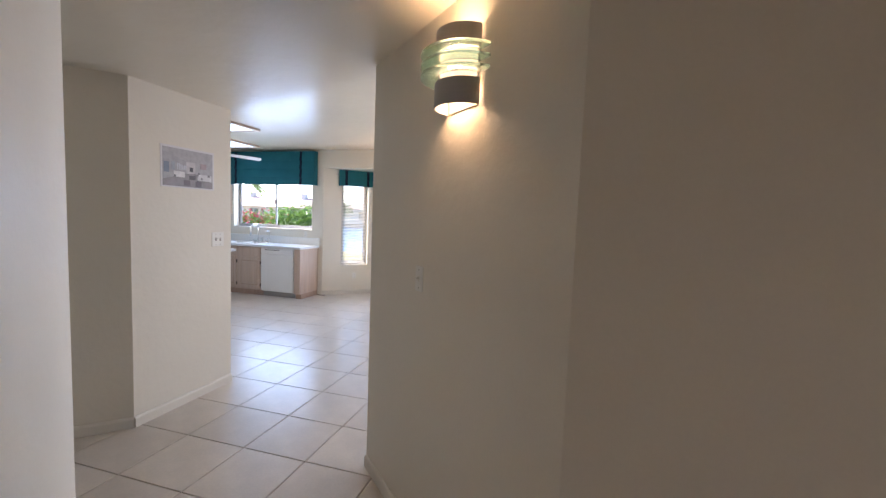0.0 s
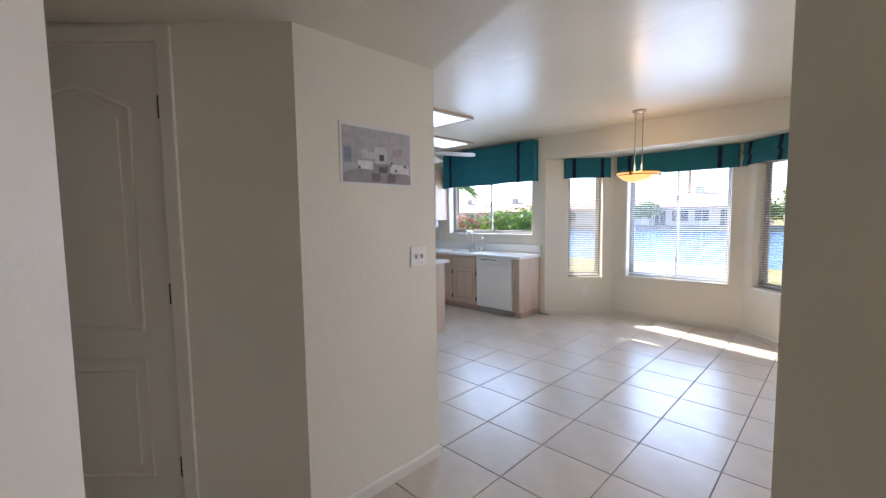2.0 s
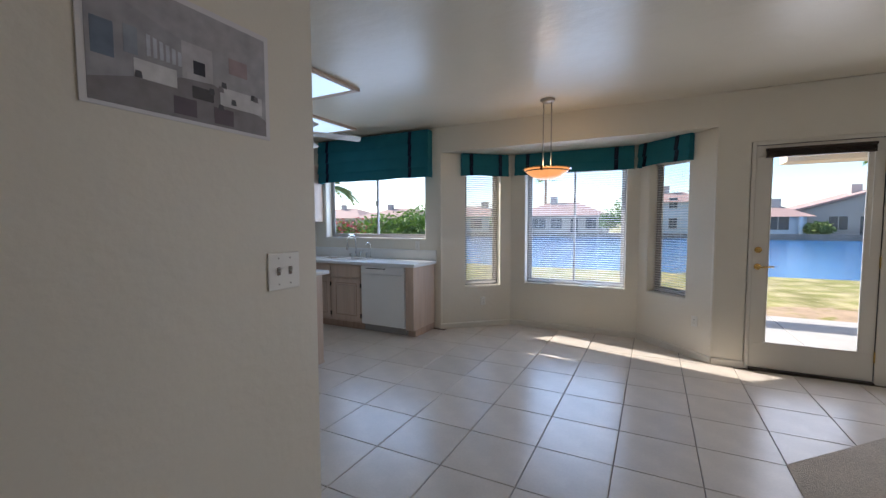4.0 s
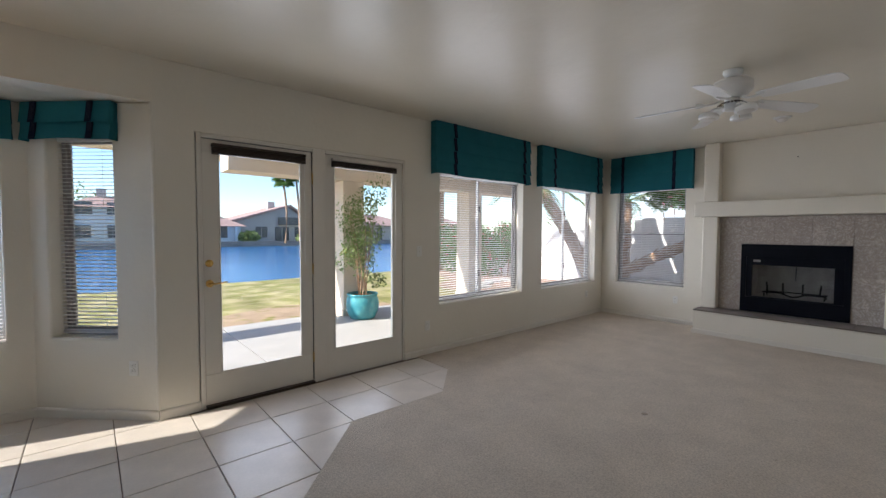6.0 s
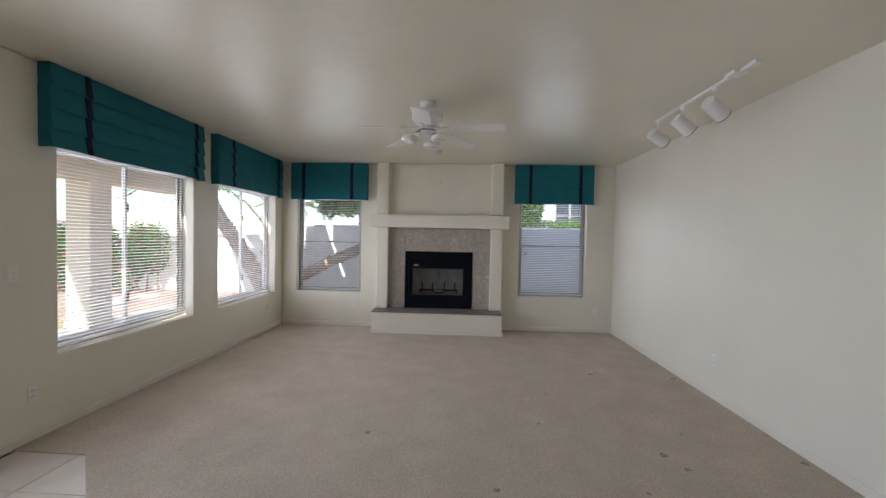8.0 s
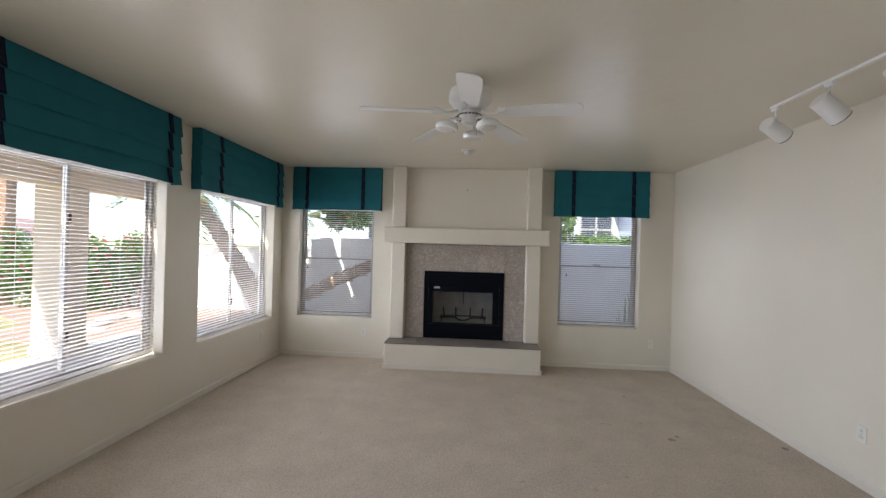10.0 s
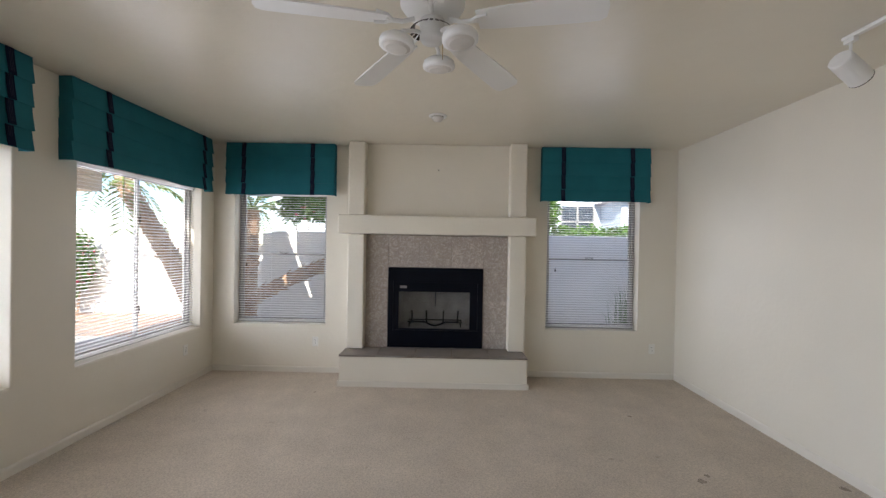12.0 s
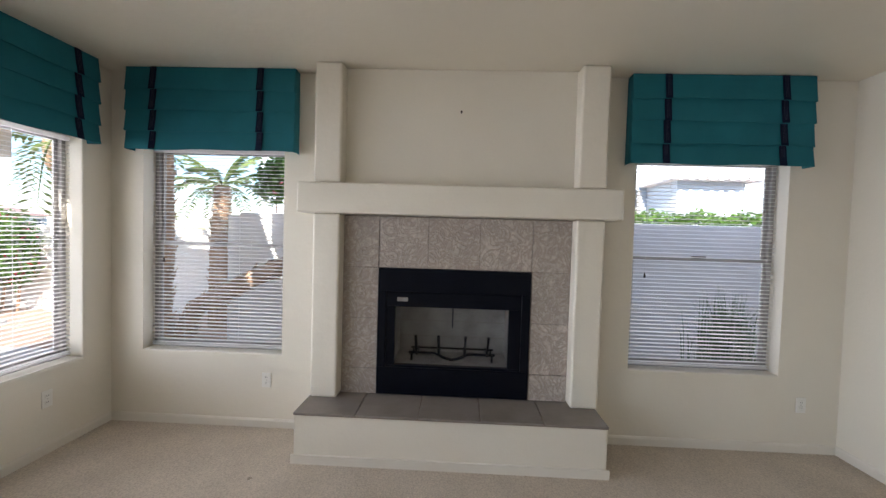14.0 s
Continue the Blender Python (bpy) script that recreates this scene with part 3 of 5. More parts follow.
# ---- garden door with its fixed side light ----
def glazed_leaf(name, parent, s0, s1, z0, z1, g, d0, d1):
    bm = bmesh.new()
    for b in ((s0, s1, z0, g[2]), (s0, s1, g[3], z1), (s0, g[0], g[2], g[3]), (g[1], s1, g[2], g[3])):
        add_box(bm, b[0], b[1], d0, d1, b[2], b[3], 0.002, 1)
    leaf = part(name, bm, TRIM, parent)
    bead = bmesh.new()
    for b in ((g[0], g[1], g[2], g[2] + 0.012), (g[0], g[1], g[3] - 0.012, g[3]), (g[0], g[0] + 0.012, g[2] + 0.012, g[3] - 0.012), (g[1] - 0.012, g[1], g[2] + 0.012, g[3] - 0.012)):
        add_box(bead, b[0], b[1], d0 - 0.006, d0 + 0.014, b[2], b[3], 0.004, 1)
    part("glazing_bead", bead, TRIM, leaf)
    p = part("pane", box(g[0], g[1], (d0 + d1) / 2 - 0.003, (d0 + d1) / 2 + 0.003, g[2], g[3]), GLASS, leaf)
    p.visible_shadow = False
    return leaf


door = thing("door_1", NM, "white garden door with one tall glass pane, shut", "door", kind="structure")
bm = bmesh.new()
for b in ((-0.735, -0.70, 0, 2.235), (0.22, 0.345, 0, 2.235), (1.255, 1.275, 0, 2.235), (-0.70, 0.22, 2.20, 2.235), (0.345, 1.255, 2.20, 2.235)):
    add_box(bm, b[0], b[1], -0.006, 0.12, b[2], b[3], 0.004, 1)
part("door_frame", bm, TRIM, door)
leaf = glazed_leaf("door_leaf", door, -0.697, 0.217, 0.022, 2.197, (-0.58, 0.112, 0.272, 2.09), 0.012, 0.056)
side = glazed_leaf("side_light", door, 0.348, 1.252, 0.0, 2.197, (0.437, 1.135, 0.281, 2.09), 0.008, 0.056)
# black strips put in for the shade of the gap round the leaf
part("dark_gap_strip", box(-0.70, 0.22, 0.004, 0.016, 2.1965, 2.2015), BLACK, door)
part("dark_gap_strip", box(0.2165, 0.2215, 0.006, 0.016, 0.03, 2.196), BLACK, door)
part("threshold", box(-0.70, 0.22, -0.03, 0.12, 0.0, 0.02, 0.004), BRONZE, door, "dark bronze threshold")
for z in (0.25, 1.1, 1.95):
    part("hinge", lathe([(0.008, -0.05), (0.008, 0.05)], 10, pose(0.219, 0.004, z)), BRASS, door)
for z, lever in ((1.19, False), (1.025, True)):
    part("rose", lathe([(0.030, 0), (0.030, 0.006), (0.018, 0.014), (0.017, 0.02), (0.0, 0.021)], 24, pose(-0.655, 0.012, z, 90)), BRASS, leaf, "round brass rose")
    if lever:
        part("lever", tube([(-0.655, -0.005, z), (-0.655, -0.04, z), (-0.64, -0.05, z), (-0.59, -0.05, z + 0.004), (-0.535, -0.045, z + 0.01)], 0.008), BRASS, leaf, "brass lever handle")
    else:
        part("thumb_turn", box(-0.660, -0.650, -0.025, -0.005, z - 0.014, z + 0.014, 0.003), BRASS, leaf)
for s0, s1, z in ((-0.626, 0.140, 2.105), (0.411, 1.153, 2.11)):
    bl = thing("raised_blind", NM, "dark raised blind stacked tight above the door glass", "window blind", "raised blinds on the door")
    part("head_rail", box(s0 - 0.004, s1 + 0.004, -0.045, 0.006, z + 0.03, z + 0.055, 0.003), BRONZE if s0 < 0 else TRIM, bl)
    for k in range(5):
        part("slat", box(s0, s1, -0.044 + 0.001 * (k % 2), 0.003, z - 0.030 + 0.0115 * k, z - 0.0215 + 0.0115 * k, 0.002, 1), BRONZE, bl)
    part("wand", tube([(s1 - 0.01, -0.03, z), (s1 - 0.008, -0.028, z - 0.5), (s1 - 0.006, -0.02, z - 0.95)], 0.003, 6), PLASTIC, bl)

# ---- baseboards ----
def baseboard(p, q, s0=None, s1=None, h=0.075):
    m, ln = along(p, q)
    bm = bmesh.new()
    prof = ((0, 0), (-0.014, 0), (-0.014, h - 0.015), (-0.009, h - 0.004), (-0.004, h), (0, h))
    a, b = (0 if s0 is None else s0), (ln if s1 is None else s1)
    va = [bm.verts.new((a, y - 0.0005, z)) for y, z in prof]
    vb = [bm.verts.new((b, y - 0.0005, z)) for y, z in prof]
    for i in range(len(prof)):
        j = (i + 1) % len(prof)
        bm.faces.new((va[i], va[j], vb[j], vb[i]))
    bm.faces.new(va[::-1])
    bm.faces.new(vb)
    bmesh.ops.recalc_face_normals(bm, faces=bm.faces)
    return tagged(part("baseboard", bm, TRIM, m=m), kind="structure")


baseboard(BL0, BL1)
baseboard(BL1, BR1)
baseboard(BR1, BR0)
baseboard(BR0, (-0.737, YN))
baseboard((1.28, YN), (XE, YN))
baseboard((XE, YN), (XE, 5.085))
baseboard((XE, 3.01), (XE, YS))
baseboard((XE, YS), (0.1, YS))
baseboard((-2.646, 1.99), (-2.646, 2.876))
baseboard((-4.606, 0.03), (-2.646, 1.99), PDL - 0.545)
baseboard(A, B)
baseboard((0.83, -1.56), (-1.866, 1.136))


# ---- fireplace ----
fp = thing("fireplace", None, "white plastered fireplace with marbled tile surround and black steel firebox", "fireplace")
X0 = XE - 0.003
bm = box(5.21, X0, 3.02, 5.08, 0.0, 0.335, 0.014, 3)
part("hearth_base", bm, WALL, fp, "white plastered raised hearth")
part("hearth_skirting", box(5.194, 5.2095, 3.006, 5.094, 0.0, 0.07, 0.004), TRIM, fp)
part("hearth_bed", box(5.195, 5.60, 3.026, 5.076, 0.336, 0.342), GROUT, fp)
ys = [3.022 + (5.078 - 3.022) * k / 5 for k in range(6)]
for a, b in zip(ys, ys[1:]):
    part("hearth_tile", box(5.188, 5.60, a + 0.003, b - 0.003, 0.3425, 0.356, 0.003, 1), HTILE, fp, "grey-brown hearth tile")
for y0, y1 in ((4.868, 5.062), (3.012, 3.206)):
    part("pilaster", box(5.45, X0, y0, y1, 0.357, 1.682, 0.016, 3), WALL, fp)
    part("upper_pilaster", box(5.45, X0, y0, y1, 1.898, H - 0.002, 0.016, 3), WALL, fp)
part("mantel", box(5.41, X0, 2.905, 5.167, 1.683, 1.897, 0.014, 3), WALL, fp, "thick white plastered mantel beam")
part("chimney_breast", box(5.575, X0, 3.205, 4.869, 1.896, H - 0.003), WALL, fp)
bk = bmesh.new()
for b in ((3.206, 3.50, 0.357, 1.68), (4.60, 4.868, 0.357, 1.68), (3.50, 4.60, 1.285, 1.68)):
    add_box(bk, 5.572, X0, b[0], b[1], b[2], b[3])
part("tile_backing", bk, mat("tile_joint", (0.34, 0.29, 0.25), 0.9), fp)


def ftile(y0, y1, z0, z1):
    part("surround_tile", box(5.560, 5.574, y0 + 0.002, y1 - 0.002, z0 + 0.002, z1 - 0.002, 0.002, 1), FBTILE, fp, "marbled beige ceramic tile")


cols = [3.206, 3.485, 3.862, 4.24, 4.602, 4.868]
for a, b in zip(cols, cols[1:]):
    ftile(a, b, 1.30, 1.675)
zs = [0.357, 0.55, 0.925, 1.30]
for a, b in zip(zs, zs[1:]):
    ftile(3.206, 3.485, a, b)
    ftile(4.602, 4.868, a, b)
for b in ((3.49, 4.60, 1.125, 1.297), (3.49, 4.60, 0.365, 0.565), (3.49, 3.55, 0.565, 1.125), (4.54, 4.60, 0.565, 1.125)):
    fb = bmesh.new()
    add_box(fb, 5.545, 5.60, b[0], b[1], b[2], b[3], 0.003, 1)
    part("firebox_panel", fb, BLACK, fp, "black steel firebox front")
for b in ((3.55, 4.54, 1.015, 1.125), (3.55, 4.54, 0.565, 0.58), (3.55, 3.64, 0.58, 1.015), (4.475, 4.54, 0.58, 1.015)):
    fb = bmesh.new()
    add_box(fb, 5.557, 5.61, b[0], b[1], b[2], b[3], 0.003, 1)
    part("glass_door_rail", fb, BLACK, fp)
fb = bmesh.new()
for b in ((5.62, X0 + 0.4, 3.60, 3.62, 0.55, 1.05), (5.62, X0 + 0.4, 4.49, 4.51, 0.55, 1.05), (X0 + 0.30, X0 + 0.33, 3.60, 4.51, 0.55, 1.05), (5.61, X0 + 0.4, 3.60, 4.51, 0.55, 0.575), (5.61, X0 + 0.4, 3.60, 4.51, 1.03, 1.05)):
    add_box(fb, *b)
part("firebox", fb, SOOT, fp, "grey firebrick lining")
part("pane", box(5.574, 5.578, 3.64, 4.475, 0.58, 1.015), GLASS, fp).visible_shadow = False
part("name_plate", box(5.553, 5.558, 4.38, 4.46, 1.055, 1.085, 0.002), SOOT, fp)
part("nail", lathe([(0.007, 0), (0.007, 0.03), (0, 0.031)], 8, pose(5.575, 4.03, 2.44, 0, -90)), BRONZE, fp)
for z in (0.70, 0.83, 0.95):
    part("brick_joint", box(X0 + 0.2985, X0 + 0.3005, 3.621, 4.489, z, z + 0.004), HTILE, fp)
part("damper_chain", tube([(X0 + 0.20, 4.05, 1.03), (X0 + 0.20, 4.052, 0.80)], 0.006, 6), STITCH, fp)
gr = thing("log_grate", None, "black wrought iron log grate inside the firebox", "fire grate")
for i, y in enumerate((3.78, 3.95, 4.15, 4.32)):
    lean = 0.03 * (y - 4.05)
    part("grate_bar", tube([(5.68, y + lean * 1.2, 0.78), (5.68, y, 0.66), (5.70, y, 0.63), (5.90, y, 0.63)], 0.011, 8), BLACK, gr)
part("cross_bar", tube([(5.70, 3.72, 0.638), (5.70, 3.92, 0.638), (5.69, 4.0, 0.605), (5.69, 4.05, 0.594), (5.69, 4.10, 0.605), (5.70, 4.18, 0.638), (5.70, 4.38, 0.638)], 0.011, 8), BLACK, gr)
part("cross_bar", tube([(5.86, 3.72, 0.635), (5.86, 4.38, 0.635)], 0.008, 8), BLACK, gr)
for y in (3.74, 4.36):
    part("foot", tube([(5.72, y, 0.636), (5.70, y, 0.578)], 0.008, 8), BLACK, gr)
    part("foot", tube([(5.86, y, 0.636), (5.88, y, 0.578)], 0.008, 8), BLACK, gr)


# ---- ceiling fans ----
def fan_blade():
    bm = bmesh.new()
    prof = [(0.20, 0.050), (0.26, 0.058), (0.45, 0.066), (0.60, 0.070), (0.68, 0.068), (0.705, 0.050), (0.712, 0.0)]
    up = [bm.verts.new((r, w, 0)) for r, w in prof]
    dn = [bm.verts.new((r, -w, 0)) for r, w in prof[:-1]]
    bm.faces.new(up + dn[::-1])
    r = bmesh.ops.extrude_face_region(bm, geom=bm.faces[:])
    bmesh.ops.translate(bm, vec=(0, 0, 0.007), verts=[v for v in r["geom"] if isinstance(v, bmesh.types.BMVert)])
    bmesh.ops.recalc_face_normals(bm, faces=bm.faces)
    bm.transform(pose(0, 0, 0, 0, 3.5, 0) @ pose(0, 0, 0, -11, 0, 0))
    return bm


def blade_iron():
    bm = bmesh.new()
    merge(bm, tube([(0.08, 0, 0.012), (0.13, 0, -0.008), (0.17, 0, -0.010), (0.21, 0, -0.004)], 0.010, 8))
    merge(bm, tube([(0.17, 0, -0.010), (0.20, 0.025, -0.004), (0.245, 0.032, -0.001)], 0.007, 8))
    merge(bm, tube([(0.17, 0, -0.010), (0.20, -0.025, -0.012), (0.245, -0.032, -0.013)], 0.007, 8))
    return bm


def ceiling_fan(x, y, drop, turn, lamps, label):
    f = thing("ceiling_fan", pose(x, y, H), label, "ceiling fan")
    part("canopy", lathe([(0.068, 0), (0.068, -0.02), (0.055, -0.045), (0.03, -0.06), (0.012, -0.062)], 32), WHITE, f, smooth=True)
    if drop > 0.1:
        part("downrod", lathe([(0.012, -0.06), (0.012, -drop)], 12), WHITE, f)
    d = -drop
    part("motor", lathe([(0.03, d + 0.01), (0.09, d), (0.128, d - 0.012), (0.136, d - 0.03), (0.134, d - 0.045), (0.139, d - 0.05), (0.139, d - 0.085), (0.128, d - 0.10), (0.108, d - 0.125), (0.06, d - 0.135), (0.0, d - 0.135)], 40), WHITE, f, smooth=True)
    for k in range(24):
        part("vent_slot", box(0.095, 0.124, -0.007, 0.007, -0.001, 0.001), BRONZE, f, m=pose(0, 0, d - 0.1205, 0, 0, 15 * k) @ pose(0, 0, 0, 0, 38, 0))
    first = firon = None
    zb = d - 0.165
    for k in range(5):
        m = pose(0, 0, zb, 0, 0, turn + 72 * k)
        if first is None:
            first, firon = part("blade", fan_blade(), WHITE, f, m=m), part("blade_iron", blade_iron(), WHITE, f, m=m)
        else:
            share("blade", first, f, m)
            share("blade_iron", firon, f, m)
    part("switch_housing", lathe([(0.0, zb + 0.02), (0.05, zb + 0.02), (0.054, zb - 0.01), (0.054, zb - 0.06), (0.045, zb - 0.075), (0, zb - 0.078)], 28), WHITE, f, smooth=True)
    if lamps:
        for k, a in enumerate((90, 210, 330)):
            arm = pose(0, 0, zb - 0.045, 0, 0, a + 20)
            part("lamp_arm", tube([(0.04, 0, 0), (0.075, 0, 0.005), (0.13, 0, -0.005), (0.147, 0, -0.03)], 0.009, 8), WHITE, f, m=arm)
            sp = part("spot_lamp", lathe([(0.012, 0.0), (0.05, -0.006), (0.070, -0.020), (0.075, -0.036), (0.073, -0.052), (0.062, -0.055)], 28), WHITE, f, m=arm @ pose(0.150, 0, -0.025, 0, -6, 0), smooth=True)
            part("lamp_face", lathe([(0.062, -0.053), (0.045, -0.062), (0.0, -0.066)], 24), FROST, sp, "frosted lamp face")
        for s, ln in ((0.03, 0.075), (-0.035, 0.05)):
            part("pull_chain", tube([(s, -0.045, zb - 0.06), (s, -0.046, zb - 0.06 - ln)], 0.0015, 5), BRASS, f)
    return f


FROST = mat("frosted_glass", (0.66, 0.63, 0.58), 0.4, var=0.02)
ceiling_fan(2.526, 3.995, 0.075, 36, True, "white five-blade ceiling fan with three spot lamps")
ceiling_fan(-4.93, 4.894, 0.17, -28, False, "white five-blade ceiling fan on a short rod over the kitchen")

# ---- small ceiling fixtures ----
dl = thing("dome_light", pose(4.51, 4.022, H), "small white dome light with a flat trim ring", "ceiling light")
part("trim_ring", lathe([(0.085, 0), (0.083, -0.008), (0.06, -0.012), (0.055, -0.010)], 36), WHITE, dl, smooth=True)
part("dome", lathe([(0.056, -0.008), (0.052, -0.03), (0.035, -0.048), (0.0, -0.055)], 32), FROST, dl, smooth=True)

tr = thing("track_light", pose(0, 1.735, H), "white ceiling track with three cylinder spotlights", "track light")
part("track", box(1.68, 3.06, -0.017, 0.017, -0.020, -0.001, 0.003), WHITE, tr)
part("feed_box", box(1.80, 1.92, -0.055, 0.055, -0.024, -0.001, 0.004), WHITE, tr)
part("end_feed", box(1.64, 1.72, -0.024, 0.024, -0.028, -0.001, 0.004), WHITE, tr)
for x, aim in ((2.10, (0.25, -0.80, -0.52)), (2.56, (0.02, -0.75, -0.62)), (3.02, (0.22, -0.80, -0.42))):
    part("adapter", box(x - 0.03, x + 0.03, -0.015, 0.015, -0.045, -0.020, 0.003), WHITE, tr)
    part("stem", lathe([(0.007, -0.045), (0.007, -0.14)], 10, pose(x, 0, 0)), WHITE, tr)
    head = pose(x, 0, -0.185) @ Vector(aim).to_track_quat('-Z', 'Y').to_matrix().to_4x4()
    part("spot_head", lathe([(0.0, 0.092), (0.050, 0.092), (0.056, 0.086), (0.058, -0.092), (0.055, -0.092), (0.052, -0.03), (0.0, -0.03)], 36), WHITE, tr, m=head, smooth=False)
    part("rim", lathe([(0.0586, -0.095), (0.0586, -0.090), (0.053, -0.090), (0.053, -0.095)], 36), BRONZE, tr, m=head)

# ---- pendant over the breakfast corner ----
pd = thing("pendant_lamp", pose(-2.589, 6.165, H), "lit alabaster bowl pendant hung on two bronze rods", "pendant lamp")
part("canopy", lathe([(0.075, 0), (0.075, -0.014), (0.06, -0.03), (0.0, -0.032)], 32), NICKEL, pd, smooth=True)
for s in (-0.042, 0.042):
    part("rod", tube([(s, 0, -0.03), (s, 0, -0.722)], 0.0065, 10), NICKEL, pd)
ALAB = bpy.data.materials.new("lit_alabaster")
ALAB.use_nodes = True
an, al = ALAB.node_tree.nodes, ALAB.node_tree.links
ab = an["Principled BSDF"]
ab.inputs["Base Color"].default_value = (0.62, 0.38, 0.2, 1)
ab.inputs["Roughness"].default_value = 0.35
tn = an.new("ShaderNodeTexNoise")
tn.inputs["Scale"].default_value = 9
rp = an.new("ShaderNodeValToRGB")
rp.color_ramp.elements[0].color, rp.color_ramp.elements[1].color = (0.85, 0.26, 0.06, 1), (1.0, 0.45, 0.14, 1)
al.new(tn.outputs["Fac"], rp.inputs["Fac"])
al.new(rp.outputs["Color"], ab.inputs["Emission Color"])
ab.inputs["Emission Strength"].default_value = 0.42
part("bowl", lathe([(0.235, -0.70), (0.205, -0.735), (0.15, -0.775), (0.08, -0.80), (0.0, -0.81), (0.0, -0.80), (0.08, -0.79), (0.145, -0.766), (0.198, -0.728), (0.228, -0.70)], 48), ALAB, pd, "glowing amber alabaster bowl", m=pose(0, 0, -0.022), smooth=True)
part("rim_plate", lathe([(0.25, -0.692), (0.25, -0.700), (0.20, -0.703), (0.20, -0.695)], 48), glass("green_glass_edge", (0.75, 0.9, 0.8)), pd, m=pose(0, 0, -0.022))
part("ring", lathe([(0.212, -0.715), (0.222, -0.715), (0.222, -0.725), (0.212, -0.725)], 48), BRONZE, pd, m=pose(0, 0, -0.022))
for a in (30, 150, 270):
    part("clip", box(0.19, 0.245, -0.012, 0.012, -0.73, -0.685, 0.003), BRONZE, pd, m=pose(0, 0, -0.022, 0, 0, a))
lp = new("pendant_bulb", bpy.data.lights.new("pendant_bulb", "POINT"))
lp.data.energy, lp.data.color, lp.data.shadow_soft_size = 1.5, (1, 0.72, 0.42), 0.06
lp.location = (-2.589, 6.165, H - 0.66)


# ---- ceiling light boxes in the kitchen ----
PANEL = glow("light_diffuser", (0.60, 0.79, 1.0), 0.42)


def light_box(x0, x1, y0, y1, cuts):
    f = thing("ceiling_light_box", pose(0, 0, H), "oak-framed ceiling light box with glowing panels", "ceiling light", "kitchen light boxes")
    w, t = 0.045, 0.032
    for b in ((x0, x1, y0, y0 + w), (x0, x1, y1 - w, y1), (x0, x0 + w, y0 + w, y1 - w), (x1 - w, x1, y0 + w, y1 - w)):
        part("frame", box(*b, -t, -0.001, 0.004), BIRCH, f)
    ys = [y0 + w, *cuts, y1 - w]
    for a, b in zip(ys, ys[1:]):
        part("diffuser", box(x0 + w, x1 - w, a + 0.012, b - 0.012, -0.024, -0.012), PANEL, f)
    for c in cuts:
        part("divider", box(x0 + w, x1 - w, c - 0.012, c + 0.012, -0.04, -0.010, 0.003), BIRCH, f)


light_box(-4.74, -4.095, 3.30, 4.975, [4.24])
light_box(-5.83, -5.17, 4.40, 6.26, [5.37])

# ---- kitchen ----
def panel_door(name, parent, s0, s1, z0, z1, y, handle=None):
    """A raised-panel cabinet door whose face is at y."""
    d = part(name, box(s0, s1, y, y + 0.02, z0, z1, 0.004), BIRCH, parent)
    if z1 - z0 > 0.25:
        w = 0.06
        fr = bmesh.new()
        for b in ((s0 + w, s1 - w, z0 + w, z0 + w + 0.012), (s0 + w, s1 - w, z1 - w - 0.012, z1 - w), (s0 + w, s0 + w + 0.012, z0 + w, z1 - w), (s1 - w - 0.012, s1 - w, z0 + w, z1 - w)):
            add_box(fr, b[0], b[1], y - 0.003, y + 0.004, b[2], b[3], 0.002, 1)
        part("moulding", fr, BIRCH_D, d)
        part("raised_panel", box(s0 + w + 0.03, s1 - w - 0.03, y - 0.006, y + 0.01, z0 + w + 0.03, z1 - w - 0.03, 0.006, 2), BIRCH, d)
        for z in (z0 + 0.07, z1 - 0.09):
            part("hinge", box(s1 - 0.002, s1 + 0.014, y - 0.006, y + 0.012, z - 0.03, z + 0.03, 0.003, 1), BRONZE, d)
    return d


# darker copy of the oak: shade at mouldings and toe kicks put into colour
BIRCH_D = wood("pickled_oak_shaded", (0.44, 0.31, 0.23), (0.40, 0.275, 0.20))
YF, CT = 6.17, 0.945
yf = YF - YN
for i, (a, b) in enumerate(((-7.14, -6.35), (-6.35, -5.60), (-5.60, -5.07))):
    c = thing("base_cabinet", NM, "pickled oak base cabinet with raised-panel door and drawer", "cabinet", "kitchen base cabinets")
    part("carcass", box(a + 0.001, b - 0.001, yf + 0.021, -0.004, 0.10, CT - 0.04), BIRCH, c)
    part("toe_kick", box(a + 0.001, b - 0.001, yf + 0.07, yf + 0.09, 0.0, 0.10), BIRCH_D, c)
    panel_door("drawer_front", c, a + 0.02, b - 0.02, CT - 0.22, CT - 0.06, yf)
    panel_door("door", c, a + 0.02, b - 0.02, 0.13, CT - 0.24, yf)
dw = thing("dishwasher", NM, "white built-in dishwasher with a slot handle", "dishwasher")
part("body", box(-5.06, -4.37, yf + 0.02, -0.01, 0.10, CT - 0.045), WHITE, dw)
part("door", box(-5.055, -4.375, yf - 0.018, yf + 0.02, 0.115, CT - 0.16, 0.006), WHITE, dw)
pn = part("control_panel", box(-5.055, -4.375, yf - 0.022, yf + 0.02, CT - 0.155, CT - 0.05, 0.006), WHITE, dw)
part("handle_slot", box(-4.97, -4.66, yf - 0.0235, yf - 0.018, CT - 0.085, CT - 0.075, 0.002), BRONZE, pn)
part("dial", lathe([(0.012, 0), (0.012, 0.008), (0, 0.009)], 16, pose(-4.46, yf - 0.022, CT - 0.11, 90)), PLASTIC, pn)
for k in range(4):
    part("button", box(-4.90 + 0.03 * k, -4.88 + 0.03 * k, yf - 0.0245, yf - 0.02, CT - 0.125, CT - 0.115, 0.001), PLASTIC, pn)
